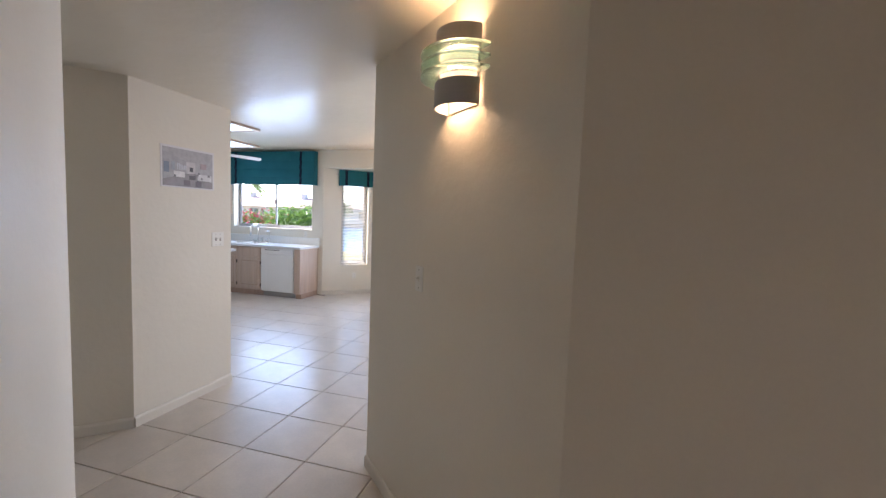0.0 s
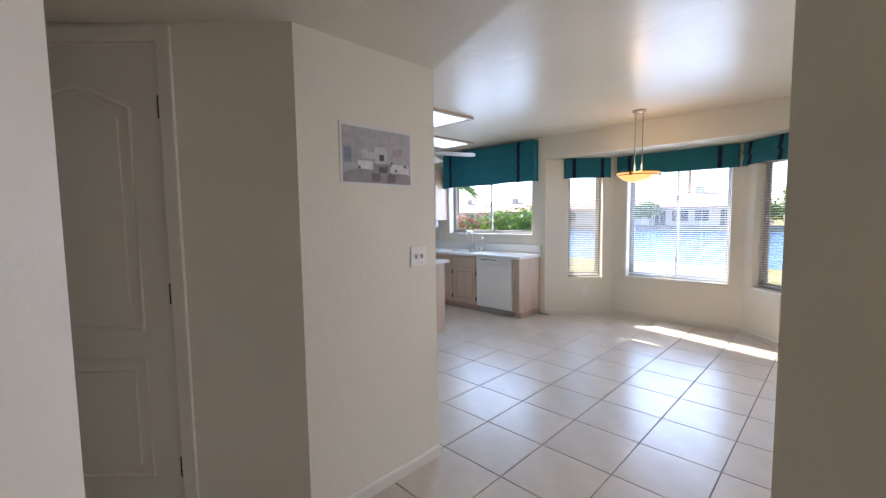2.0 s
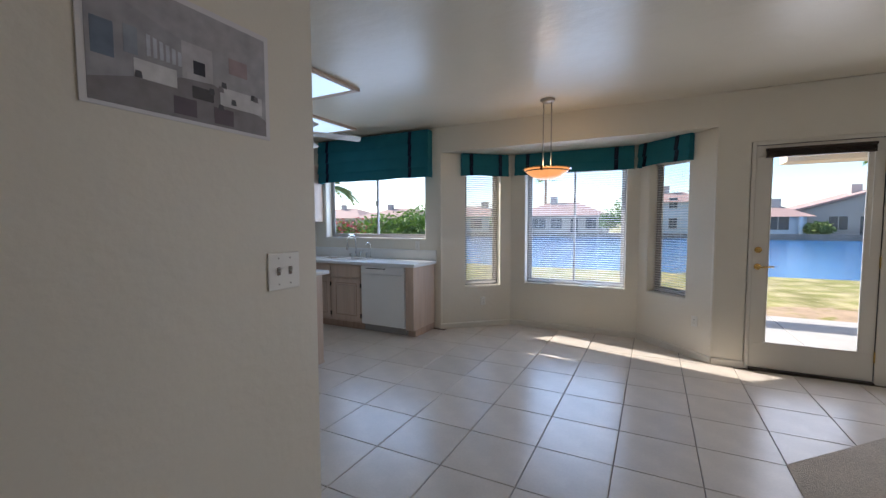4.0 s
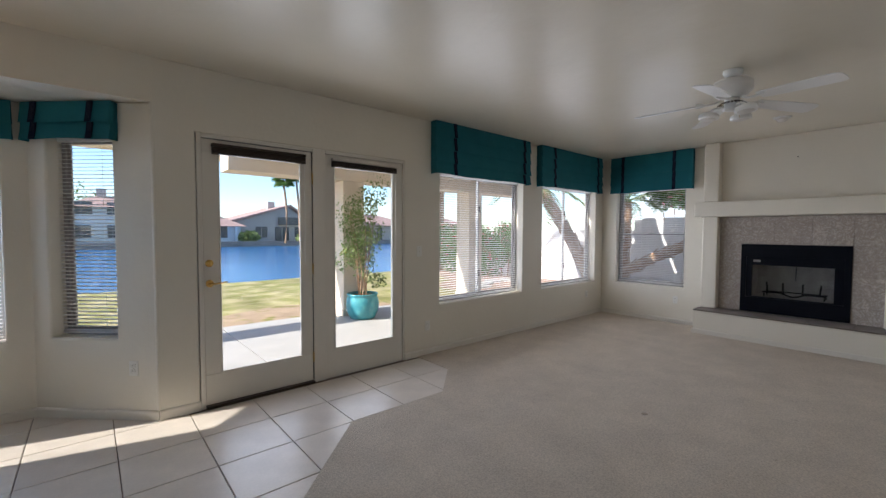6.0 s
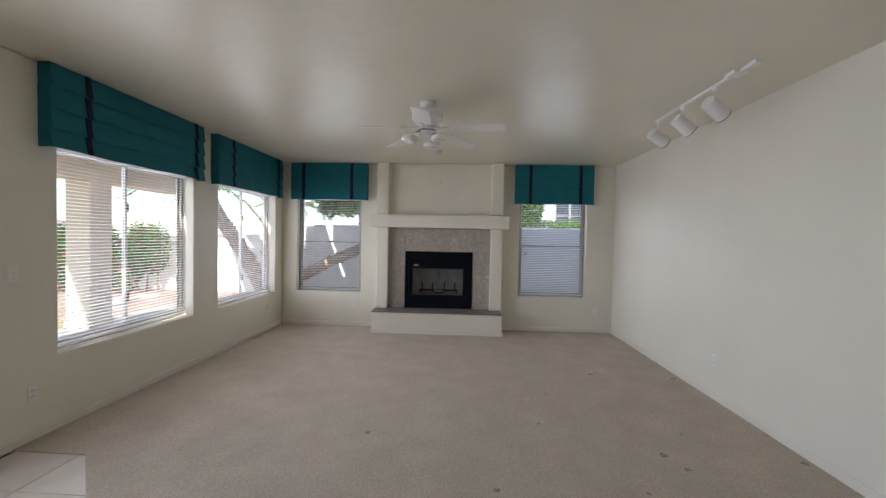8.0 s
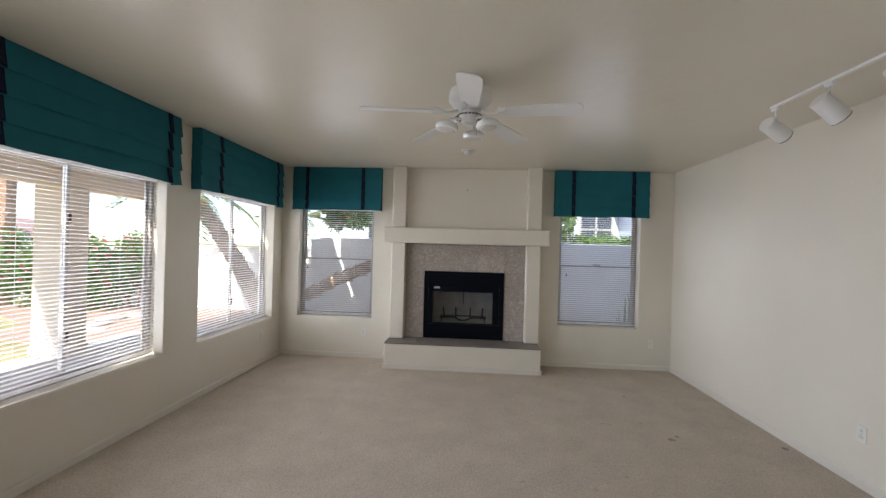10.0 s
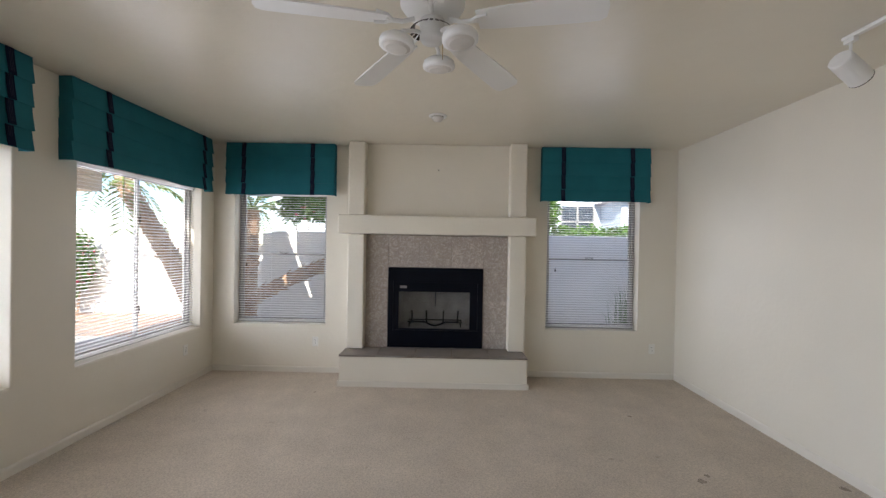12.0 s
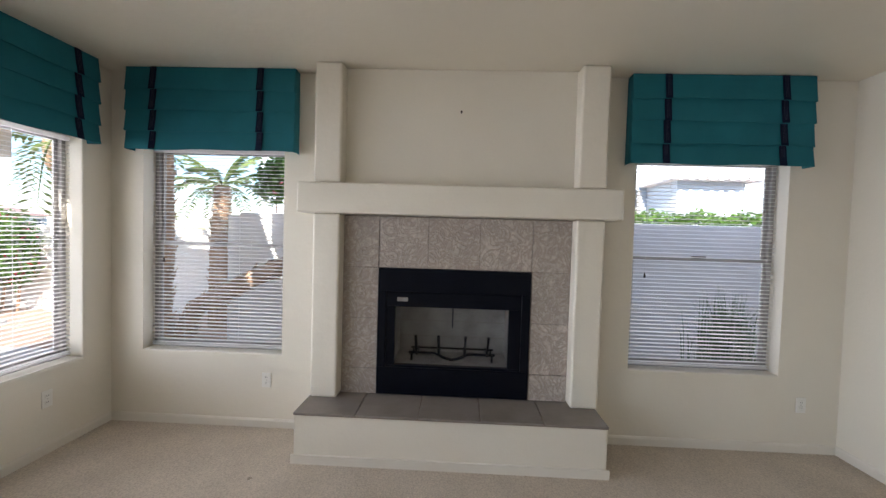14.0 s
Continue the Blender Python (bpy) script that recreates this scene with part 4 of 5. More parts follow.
part("toe_plate", box(-5.05, -4.38, yf + 0.05, yf + 0.06, 0.01, 0.10), ALU, dw)
ep = thing("cabinet_end_panel", NM, "pickled oak end panel closing the counter run", "cabinet panel")
part("board", box(-4.365, -4.245, yf - 0.0, -0.004, 0.09, CT - 0.041, 0.003), BIRCH, ep)
part("foot_board", box(-4.36, -4.25, yf + 0.06, -0.004, 0.0, 0.089), BIRCH_D, ep)
ct = thing("worktop", NM, "white laminate worktop with a low backsplash", "worktop")
bm = bmesh.new()
for b in ((-7.14, -6.02, yf - 0.03, -0.003), (-5.18, -4.215, yf - 0.03, -0.003), (-6.02, -5.18, yf - 0.03, yf + 0.06), (-6.02, -5.18, -0.10, -0.003)):
    add_box(bm, b[0], b[1], b[2], b[3], CT - 0.039, CT)
part("slab", bm, COUNTER, ct)
part("backsplash", box(-7.14, -4.215, -0.023, -0.003, CT + 0.0005, CT + 0.145, 0.004), COUNTER, ct)
part("front_edge", box(-7.14, -4.212, yf - 0.036, yf - 0.0305, CT - 0.040, CT - 0.002, 0.003), COUNTER, ct)
sk = thing("sink", NM, "white two-bowl drop-in kitchen sink", "sink")
bm = bmesh.new()
for b in ((-6.02, -5.18, yf + 0.06, yf + 0.10), (-6.02, -5.18, -0.16, -0.10), (-6.02, -5.98, yf + 0.10, -0.16), (-5.22, -5.18, yf + 0.10, -0.16), (-5.62, -5.58, yf + 0.10, -0.16)):
    add_box(bm, b[0], b[1], b[2], b[3], CT - 0.02, CT + 0.012, 0.006, 2)
part("rim", bm, WHITE, sk)
for a, b in ((-5.985, -5.615), (-5.585, -5.215)):
    bm = box(a, b, yf + 0.095, -0.155, CT - 0.20, CT - 0.005)
    bm.faces.ensure_lookup_table()
    bmesh.ops.delete(bm, geom=[f for f in bm.faces if f.normal.z > 0.9], context="FACES")
    part("bowl", bm, WHITE, sk)
fc = thing("kitchen_faucet", NM, "chrome high-arc faucet with two lever handles", "faucet")
fx, fy, fz = -5.56, -0.07, CT
part("base", lathe([(0.028, 0), (0.026, 0.02), (0.016, 0.04), (0.014, 0.05)], 20, pose(fx, fy, fz)), CHROME, fc, smooth=True)
arc = [(fx, fy, fz + 0.04), (fx, fy, fz + 0.26)] + [(fx - 0.02 * k / 8, fy - 0.085 + 0.085 * math.cos(math.pi * k / 8), fz + 0.26 + 0.085 * math.sin(math.pi * k / 8)) for k in range(1, 9)] + [(fx - 0.02, fy - 0.17, fz + 0.17)]
part("spout", tube(arc, 0.012, 12), CHROME, fc, smooth=True)
part("spray_head", tube([(fx - 0.02, fy - 0.17, fz + 0.20), (fx - 0.02, fy - 0.17, fz + 0.13)], 0.019, 14), CHROME, fc)
for dx, h in ((-0.11, 0.05), (0.09, 0.09), (0.19, 0.07)):
    k = part("valve", lathe([(0.022, 0), (0.02, 0.02), (0.014, 0.03), (0.014, h)], 18, pose(fx + dx, fy, fz)), CHROME, fc, smooth=True)
    part("lever", tube([(fx + dx, fy, fz + h), (fx + dx + 0.05, fy - 0.01, fz + h + 0.02)], 0.007, 8), CHROME, k)
wd = thing("filter_tap", NM, "slim chrome drinking water tap behind the sink", "faucet")
part("stem", tube([(fx + 0.27, fy, fz), (fx + 0.27, fy, fz + 0.20), (fx + 0.265, fy - 0.03, fz + 0.24), (fx + 0.26, fy - 0.08, fz + 0.23), (fx + 0.26, fy - 0.09, fz + 0.20)], 0.006, 8), CHROME, wd, smooth=True)
part("foot", lathe([(0.018, 0), (0.016, 0.02), (0.008, 0.03)], 14, pose(fx + 0.27, fy, fz)), CHROME, wd)
st = thing("sink_stopper", NM, "small black rubber stopper lying on the worktop", "stopper")
part("disc", lathe([(0.04, 0), (0.04, 0.008), (0.02, 0.012), (0, 0.014)], 20, pose(fx + 0.31, fy - 0.08, CT + 0.0005)), BLACK, st)

for a, b in ((-7.13, -6.695), (-6.69, -6.255)):
    c = thing("wall_cabinet", NM, "pickled oak wall cabinet with a raised-panel door", "cabinet", "kitchen wall cabinets")
    part("carcass", box(a, b, -0.315, -0.004, 1.49, 2.33, 0.003), BIRCH, c)
    panel_door("door", c, a + 0.01, b - 0.012, 1.50, 2.315, -0.336)
    part("crown", box(a - 0.002, b + 0.004, -0.342, -0.004, 2.331, 2.35, 0.003), BIRCH, c)
WMW, _ = along((XW, 0), (XW, 1))
c = thing("wall_cabinet", WMW, "pickled oak wall cabinet with a raised-panel door", "cabinet", "kitchen wall cabinets")
part("carcass", box(5.55, 6.39, -0.315, -0.004, 1.49, 2.33, 0.003), BIRCH, c)
panel_door("door", c, 5.56, 5.96, 1.50, 2.315, -0.336)
panel_door("door", c, 5.97, 6.37, 1.50, 2.315, -0.336)
pt = thing("paper_towel_holder", NM, "white paper towel roll on an under-cabinet holder", "paper towel holder")
part("roll", lathe([(0.018, -0.13), (0.058, -0.13), (0.058, 0.13), (0.018, 0.13)], 28, pose(-6.52, -0.17, 1.41, 0, 90)), mat("paper", (0.82, 0.81, 0.79), 0.9, bump=0.2, bscale=120), pt)
for s in (-6.66, -6.37):
    part("bracket", box(s - 0.008, s + 0.008, -0.20, -0.14, 1.38, 1.489, 0.004), WHITE, pt)
isl = thing("kitchen_island", None, "pickled oak kitchen island with a plain end panel", "kitchen island")
part("body", box(-6.4, -4.625, 3.35, 4.975, 0.0, CT - 0.011, 0.002), BIRCH, isl)
part("base_strip", box(-6.4, -4.622, 3.34, 4.985, 0.0, 0.02, 0.002), BIRCH, isl)
iw = thing("island_worktop", None, "white laminate island worktop with rounded edge", "worktop")
part("slab", box(-6.45, -4.575, 3.32, 5.035, CT - 0.010, CT + 0.03, 0.01, 3), COUNTER, iw)


# ---- sockets and switches ----
def outlet(m, s, z, label="white duplex power outlet on the wall"):
    o = thing("power_outlet", m @ pose(s, -0.0005, z), label, "power outlet", "wall outlets")
    part("plate", box(-0.036, 0.036, -0.006, 0, -0.058, 0.058, 0.003), PLASTIC, o)
    for dz in (-0.021, 0.021):
        p = part("socket", box(-0.017, 0.017, -0.008, -0.005, dz - 0.014, dz + 0.014, 0.004), PLASTIC, o)
        for dx in (-0.006, 0.006):
            part("slot", box(dx - 0.0012, dx + 0.0012, -0.0086, -0.007, dz - 0.004, dz + 0.007), BRONZE, p)
    part("screw", lathe([(0.003, 0), (0.003, 0.0015)], 8, pose(0, -0.006, 0, 90)), NICKEL, o)


def switch(m, s, z, gangs=1, label="white toggle light switch"):
    o = thing("light_switch", m @ pose(s, -0.0005, z), label, "light switch", "wall switches")
    w = 0.036 + 0.027 * (gangs - 1)
    part("plate", box(-w, w, -0.006, 0, -0.060, 0.060, 0.003), PLASTIC, o)
    for k in range(gangs):
        dx = 0.046 * (k - (gangs - 1) / 2)
        part("toggle", box(dx - 0.005, dx + 0.005, -0.020, -0.005, -0.002, 0.010, 0.003), PLASTIC, o, m=None)
        part("toggle_slot", box(dx - 0.007, dx + 0.007, -0.0068, -0.005, -0.013, 0.013, 0.001), GROUT if gangs > 1 else TRIM, o)
        for dz in (-0.042, 0.042):
            part("screw", lathe([(0.003, 0), (0.003, 0.0015)], 8, pose(dx, -0.006, dz, 90)), NICKEL, o)


SM, _ = along((0, YS), (-1, YS))
outlet(EM, -5.487, 0.379)
outlet(EM, -1.45, 0.367)
outlet(NM, 5.17, 0.378)
outlet(NM, 1.61, 0.344)
outlet(SM, -2.907, 0.384)
switch(NM, 1.488, 1.228)
outlet(LM, 0.62, 0.36)
outlet(RM, RL - 0.20, 0.40)
outlet(NM, -6.45, 1.22)
outlet(NM, -4.52, 1.15, "white horizontal power outlet under the sink window")
PW, _ = along((-2.646, 0), (-2.646, 1))
switch(PW, 2.73, 1.308, 2, "white double toggle switch beside the hall picture")
DM, _ = along(A, B)

# ---- picture of a furnished room, pinned to the wall ----
ph = thing("photo_print", PW, "unframed colour print of a furnished living room", "photo print")
part("paper", box(2.212, 2.69, -0.004, -0.0005, 1.719, 2.028), mat("photo_paper", (0.72, 0.70, 0.70), 0.35, var=0.03), ph)


def flat(name, pts, colour, y):
    bm = bmesh.new()
    lo = [bm.verts.new((2.212 + 0.478 * u, y, 1.719 + 0.309 * v)) for u, v in pts]
    bm.faces.new(lo)
    r = bmesh.ops.extrude_face_region(bm, geom=bm.faces[:])
    bmesh.ops.translate(bm, vec=(0, 0.0006, 0), verts=[v for v in r["geom"] if isinstance(v, bmesh.types.BMVert)])
    bmesh.ops.recalc_face_normals(bm, faces=bm.faces)
    part(name, bm, mat("print_" + name, colour, 0.35, var=0.15, scale=25), ph)


flat("printed_ceiling", [(0.03, 0.95), (0.97, 0.95), (0.97, 0.80), (0.62, 0.66), (0.45, 0.66), (0.03, 0.86)], (0.40, 0.385, 0.40), -0.0048)
flat("printed_left_wall", [(0.03, 0.86), (0.45, 0.66), (0.45, 0.36), (0.03, 0.18)], (0.36, 0.35, 0.37), -0.0048)
flat("printed_right_wall", [(0.62, 0.66), (0.97, 0.80), (0.97, 0.18), (0.62, 0.38)], (0.40, 0.39, 0.41), -0.0048)
flat("printed_end_wall", [(0.45, 0.66), (0.62, 0.66), (0.62, 0.38), (0.45, 0.36)], (0.52, 0.50, 0.51), -0.0048)
flat("printed_floor", [(0.03, 0.18), (0.45, 0.36), (0.62, 0.38), (0.97, 0.18), (0.97, 0.03), (0.03, 0.03)], (0.24, 0.22, 0.225), -0.0048)
for a, b, c, d, nm, col in ((0.05, 0.14, 0.35, 0.60, "printed_window", (0.16, 0.20, 0.26)), (0.18, 0.24, 0.42, 0.62, "printed_window", (0.30, 0.33, 0.38)), (0.51, 0.575, 0.42, 0.53, "printed_hearth", (0.03, 0.03, 0.04)),
                           (0.22, 0.42, 0.26, 0.40, "printed_sofa", (0.66, 0.65, 0.65)), (0.66, 0.94, 0.22, 0.38, "printed_sofa", (0.62, 0.61, 0.62)), (0.40, 0.52, 0.06, 0.20, "printed_stool", (0.12, 0.09, 0.11)),
                           (0.62, 0.74, 0.05, 0.19, "printed_stool", (0.12, 0.09, 0.11)), (0.50, 0.62, 0.22, 0.32, "printed_table", (0.06, 0.055, 0.06)), (0.72, 0.84, 0.52, 0.66, "printed_picture", (0.36, 0.28, 0.28))):
    flat(nm, [(a, c), (b, c), (b, d), (a, d)], col, -0.0056)

rnd = random.Random(5)
for k in range(6):
    u = 0.28 + 0.03 * k
    flat("printed_window_row", [(u, 0.44), (u + 0.018, 0.445), (u + 0.018, 0.60 - 0.01 * k), (u, 0.605 - 0.01 * k)], (0.55, 0.57, 0.62), -0.0056)
for k in range(10):
    u, v = rnd.uniform(0.2, 0.92), rnd.uniform(0.14, 0.40)
    flat("printed_cushion", [(u, v), (u + 0.035, v), (u + 0.03, v + 0.05), (u + 0.005, v + 0.05)], rnd.choice(((0.08, 0.08, 0.09), (0.55, 0.53, 0.53), (0.22, 0.2, 0.21))), -0.0064)

# ---- hall door ----
hd = thing("door_2", PD, "shut white two-panel arched door with bronze hinges", "door", kind="structure")
r1, r0 = PDL - 0.598, PDL - 1.41
bm = bmesh.new()
for b in ((r1 - 0.015, r1 + 0.052, 0, 2.414), (r0 - 0.052, r0 + 0.015, 0, 2.414), (r0 + 0.015, r1 - 0.015, 2.348, 2.414)):
    add_box(bm, b[0], b[1], -0.018, 0.0, b[2], b[3], 0.005, 2)
part("casing", bm, TRIM, hd)
bm = bmesh.new()
for b in ((r1 - 0.018, r1 - 0.001, 0, 2.364), (r0 + 0.001, r0 + 0.018, 0, 2.364), (r0 + 0.018, r1 - 0.018, 2.342, 2.364)):
    add_box(bm, b[0], b[1], 0.0005, 0.13, b[2], b[3])
part("jamb", bm, TRIM, hd)
lf = part("leaf", box(r0 + 0.021, r1 - 0.024, 0.006, 0.045, 0.015, 2.336, 0.003), TRIM, hd)


def arched(s0, s1, z0, z1, rise):
    pts = [(s0, z0), (s1, z0), (s1, z1)]
    for k in range(1, 14):
        u = k / 14
        pts.append((s1 + (s0 - s1) * u, z1 + rise * math.sin(math.pi * u) ** 1.3))
    return pts + [(s0, z1)]


def door_panel(name, s0, s1, z0, z1, rise):
    loop = arched(s0, s1, z0, z1, rise)
    p = part(name, tube([(x, 0.004, z) for x, z in loop + [loop[0], loop[1]]], 0.011, 8), TRIM, lf)
    inner = arched(s0 + 0.055, s1 - 0.055, z0 + 0.055, z1 - 0.05, rise * 0.9)
    bm = prism(inner, 0, 0.010)
    bm.transform(Matrix(((1, 0, 0, 0), (0, 0, -1, 0.006), (0, 1, 0, 0), (0, 0, 0, 1))))
    bmesh.ops.recalc_face_normals(bm, faces=bm.faces)
    part("raised_field", bm, TRIM, p)


door_panel("upper_panel", r0 + 0.14, r1 - 0.165, 1.035, 2.06, 0.09)
door_panel("lower_panel", r0 + 0.14, r1 - 0.165, 0.30, 0.872, 0.0)
for z in (0.345, 1.197, 2.06):
    part("hinge", lathe([(0.007, -0.05), (0.007, 0.05)], 10, pose(r1 - 0.0215, -0.004, z)), BRONZE, hd, "dark bronze hinge")

# ---- sconce ----
sl = 0.955
sc = thing("wall_sconce", DM @ pose(sl, 0, 2.125), "grey half-round wall sconce with green glass fins, lit", "wall sconce")
GREYM = mat("grey_metal", (0.40, 0.37, 0.36), 0.55, metal=0.0, var=0.08)
SGLASS = bpy.data.materials.new("green_glass")
SGLASS.use_nodes = True
sb = SGLASS.node_tree.nodes["Principled BSDF"]
sb.inputs["Base Color"].default_value = (0.72, 0.95, 0.84, 1)
sb.inputs["Roughness"].default_value = 0.15
sb.inputs["Transmission Weight"].default_value = 0.85


def half_ring(r0, r1, z0, z1, n=24):
    bm = bmesh.new()
    rows = []
    for k in range(n + 1):
        a = math.pi * k / n
        c, s = math.cos(a), -math.sin(a)
        rows.append([bm.verts.new((r * c, r * s * 0.95 - 0.006, z)) for r, z in ((r0, z0), (r1, z0), (r1, z1), (r0, z1))])
    for a, b in zip(rows, rows[1:]):
        for i in range(4):
            bm.faces.new((a[i], a[(i + 1) % 4], b[(i + 1) % 4], b[i]))
    bm.faces.new(rows[0])
    bm.faces.new(rows[-1][::-1])
    bmesh.ops.recalc_face_normals(bm, faces=bm.faces)
    return bm


part("back_plate", box(-0.10, 0.10, -0.006, -0.0005, -0.14, 0.14, 0.002), GREYM, sc)
part("upper_shell", half_ring(0.108, 0.114, 0.07, 0.145), GREYM, sc, smooth=False)
part("lower_shell", half_ring(0.108, 0.114, -0.14, -0.045), GREYM, sc, smooth=False)
part("core", half_ring(0.090, 0.094, -0.045, 0.07), glow("lit_core", (1.0, 0.82, 0.50), 0.22), sc, "glowing cream inner shade")
for z in (-0.028, 0.012, 0.052):
    part("glass_fin", half_ring(0.114, 0.172, z, z + 0.010), SGLASS, sc, "pale green glass fin")
for dz in (-0.07, 0.10):
    lp = new("sconce_bulb", bpy.data.lights.new("sconce_bulb", "POINT"))
    lp.data.energy, lp.data.color, lp.data.shadow_soft_size = 0.7, (1, 0.66, 0.38), 0.03
    lp.location = DM @ Vector((sl, -0.045, 2.125 + dz))
switch(DM, 0.64, 1.276, 1, "white toggle switch below the wall sconce")


# ---- outside ----
GZ = -0.12
GRAVEL = mat("pink_gravel", (0.42, 0.28, 0.21), 0.95, var=0.15, scale=3, bump=0.9, bscale=70, fine=0.35, fscale=55, spec=0.1)
WATER = mat("lake_water", (0.022, 0.11, 0.26), 0.22, var=0.15, scale=0.2, bump=0.25, bscale=1.2)
FARWALL = mat("far_stucco", (0.46, 0.41, 0.38), 0.9, var=0.04)
# blue paint of far houses; on the neighbour's walls the tone stands for shade
BLUEWALL = mat("pale_blue_and_shade_stucco", (0.55, 0.60, 0.66), 0.9, var=0.04)
DARKGLASS = mat("dark_window", (0.05, 0.06, 0.075), 0.15, var=0.2, scale=2)


def ground_sheet(name, pts, z, material, low=-0.3):
    return tagged(part(name, prism(pts, low, z), material), kind="structure")


ground_sheet("ground", [(-90, 7.0), (90, 7.0), (90, 16.5), (40, 16.7), (4, 16.6), (-8, 16.4), (-40, 16.8), (-90, 16.6)], GZ, GRASS, -0.9)
ground_sheet("ground_house_side", [(5.9, -60), (90, -60), (90, 6.99), (5.9, 6.99)], GZ - 0.005, GRAVEL)
ground_sheet("ground_rear", [(-90, -60), (5.89, -60), (5.89, -2.2), (-7.6, -2.2), (-7.6, 6.99), (-90, 6.99)], GZ - 0.005, GRAVEL)
ground_sheet("bare_earth", [(-14, 10.3), (-3, 10.1), (1.9, 10.05), (3.6, 10.25), (3.4, 10.9), (1.6, 11.7), (0.2, 11.2), (-2.5, 12.0), (-7, 11.5), (-14, 11.4)], GZ + 0.012, DIRT, -0.2)
ground_sheet("gravel_bed", [(5.92, 10.22), (7.66, 10.22), (7.66, 7.0), (10.1, 7.0), (10.1, 15.3), (8.6, 15.2), (7.4, 12.8), (6.2, 12.2)], GZ + 0.012, GRAVEL, -0.2)
ground_sheet("lake", [(-400, 16.0), (400, 16.0), (400, 61.5), (-400, 61.5)], GZ - 0.42, WATER, -1.2)
ground_sheet("far_shore", [(-900, 60.2), (-20, 60.4), (5, 59.8), (24, 60.6), (900, 60.2), (900, 1500), (-900, 1500)], GZ - 0.05, GRASS, -1.2)
ground_sheet("far_bank", [(-400, 59.6), (400, 59.6), (400, 60.0), (-400, 60.0)], GZ + 0.25, mat("far_stone_bank", (0.25, 0.21, 0.18), 0.9, var=0.2, scale=0.8), -1.2)
for i in range(3):
    ground_sheet("patio", [(-3.6 + 3.76 * i, 6.965), (-3.6 + 3.76 * (i + 1) - 0.012, 6.965), (-3.6 + 3.76 * (i + 1) - 0.012, 10.2), (-3.6 + 3.76 * i, 10.2)] if i else [(-0.95, 6.965), (0.148, 6.965), (0.148, 10.2), (-3.6, 10.2), (-3.6, 7.68), (-1.65, 7.68)], -0.085, CONCRETE)
pv = thing("stepping_stones", None, "pale round concrete stepping stones set in gravel", "stepping stone")
for k, (x, y) in enumerate(((7.0, 11.0), (7.6, 11.5), (8.2, 11.7), (8.8, 11.6))):
    part("stone", lathe([(0.26, 0), (0.27, 0.03), (0.25, 0.045), (0.0, 0.045)], 18, pose(x, y, GZ + 0.010, 0, 0, 30 * k)), CONCRETE, pv)

# porch
porch = thing("porch_roof", None, "tan stucco porch roof with a deep front beam", "porch")
part("soffit", box(0.2, 7.6, 7.31, 10.29, 2.72, 2.80), STUCCO, porch)
part("beam", box(0.2, 7.6, 9.74, 10.21, 2.37, 2.719, 0.01), STUCCO, porch)
# added strip, run far west only to cast the shadow band across the patio
part("shade_strip", box(-4.6, 7.65, 10.30, 10.80, 2.64, 2.82), STUCCO, porch)
for x in (2.08, 5.25):
    c = thing("porch_column", None, "square tan stucco porch column with a low plinth", "column", "porch columns")
    part("shaft", box(x, x + 0.43, 9.76, 10.19, -0.02, 2.369, 0.015), STUCCO, c)
    part("plinth", box(x - 0.02, x + 0.45, 9.74, 10.199, -0.085, 0.04, 0.01), STUCCO, c)
part("house_chimney", box(6.03, 6.5, 3.3, 4.8, -0.12, 3.2), STUCCO)["kind"] = "structure"


# plants
def leaves(count, volumes, size, seed, droop=0.3):
    """A cloud of single leaves inside ellipsoids (centre, radii)."""
    rnd = random.Random(seed)
    verts, faces = [], []
    for _ in range(count):
        c, r = volumes[rnd.randrange(len(volumes))]
        d = Vector((rnd.gauss(0, 1), rnd.gauss(0, 1), rnd.gauss(0, 1))).normalized() * rnd.uniform(0.35, 1.0) ** 0.6
        p = Vector(c) + Vector((d.x * r[0], d.y * r[1], d.z * r[2]))
        a = Vector((rnd.uniform(-1, 1), rnd.uniform(-1, 1), rnd.uniform(-0.6, 0.6) - droop)).normalized()
        n = Vector((rnd.uniform(-1, 1), rnd.uniform(-1, 1), rnd.uniform(0.1, 1))).normalized()
        w = a.cross(n).normalized()
        s = size * rnd.uniform(0.6, 1.4)
        k = len(verts)
        verts += [p, p + a * s * 0.5 + w * s * 0.28, p + a * s, p + a * s * 0.5 - w * s * 0.28]
        faces.append((k, k + 1, k + 2, k + 3))
    me = bpy.data.meshes.new("leaves")
    me.from_pydata([tuple(v) for v in verts], [], faces)
    bm = bmesh.new()
    bm.from_mesh(me)
    bpy.data.meshes.remove(me)
    return bm


def bush(name, volumes, count, size, seed, material, label, flowers=0, category="bush"):
    b = thing(name, None, label, category)
    part("foliage", leaves(count, volumes, size, seed), material, b)
    if flowers:
        part("blossom", leaves(flowers, [(c, tuple(1.05 * q for q in r)) for c, r in volumes], size * 0.9, seed + 7), FLOWER, b, "pink-red blossoms")
    for k, (c, r) in enumerate(volumes[:6]):
        part("stem", tube([(c[0], c[1], GZ), (c[0] + 0.05, c[1] - 0.03, c[2] * 0.6), tuple(c)], 0.02, 6, [0.03, 0.02, 0.008]), BARK, b)
    return b


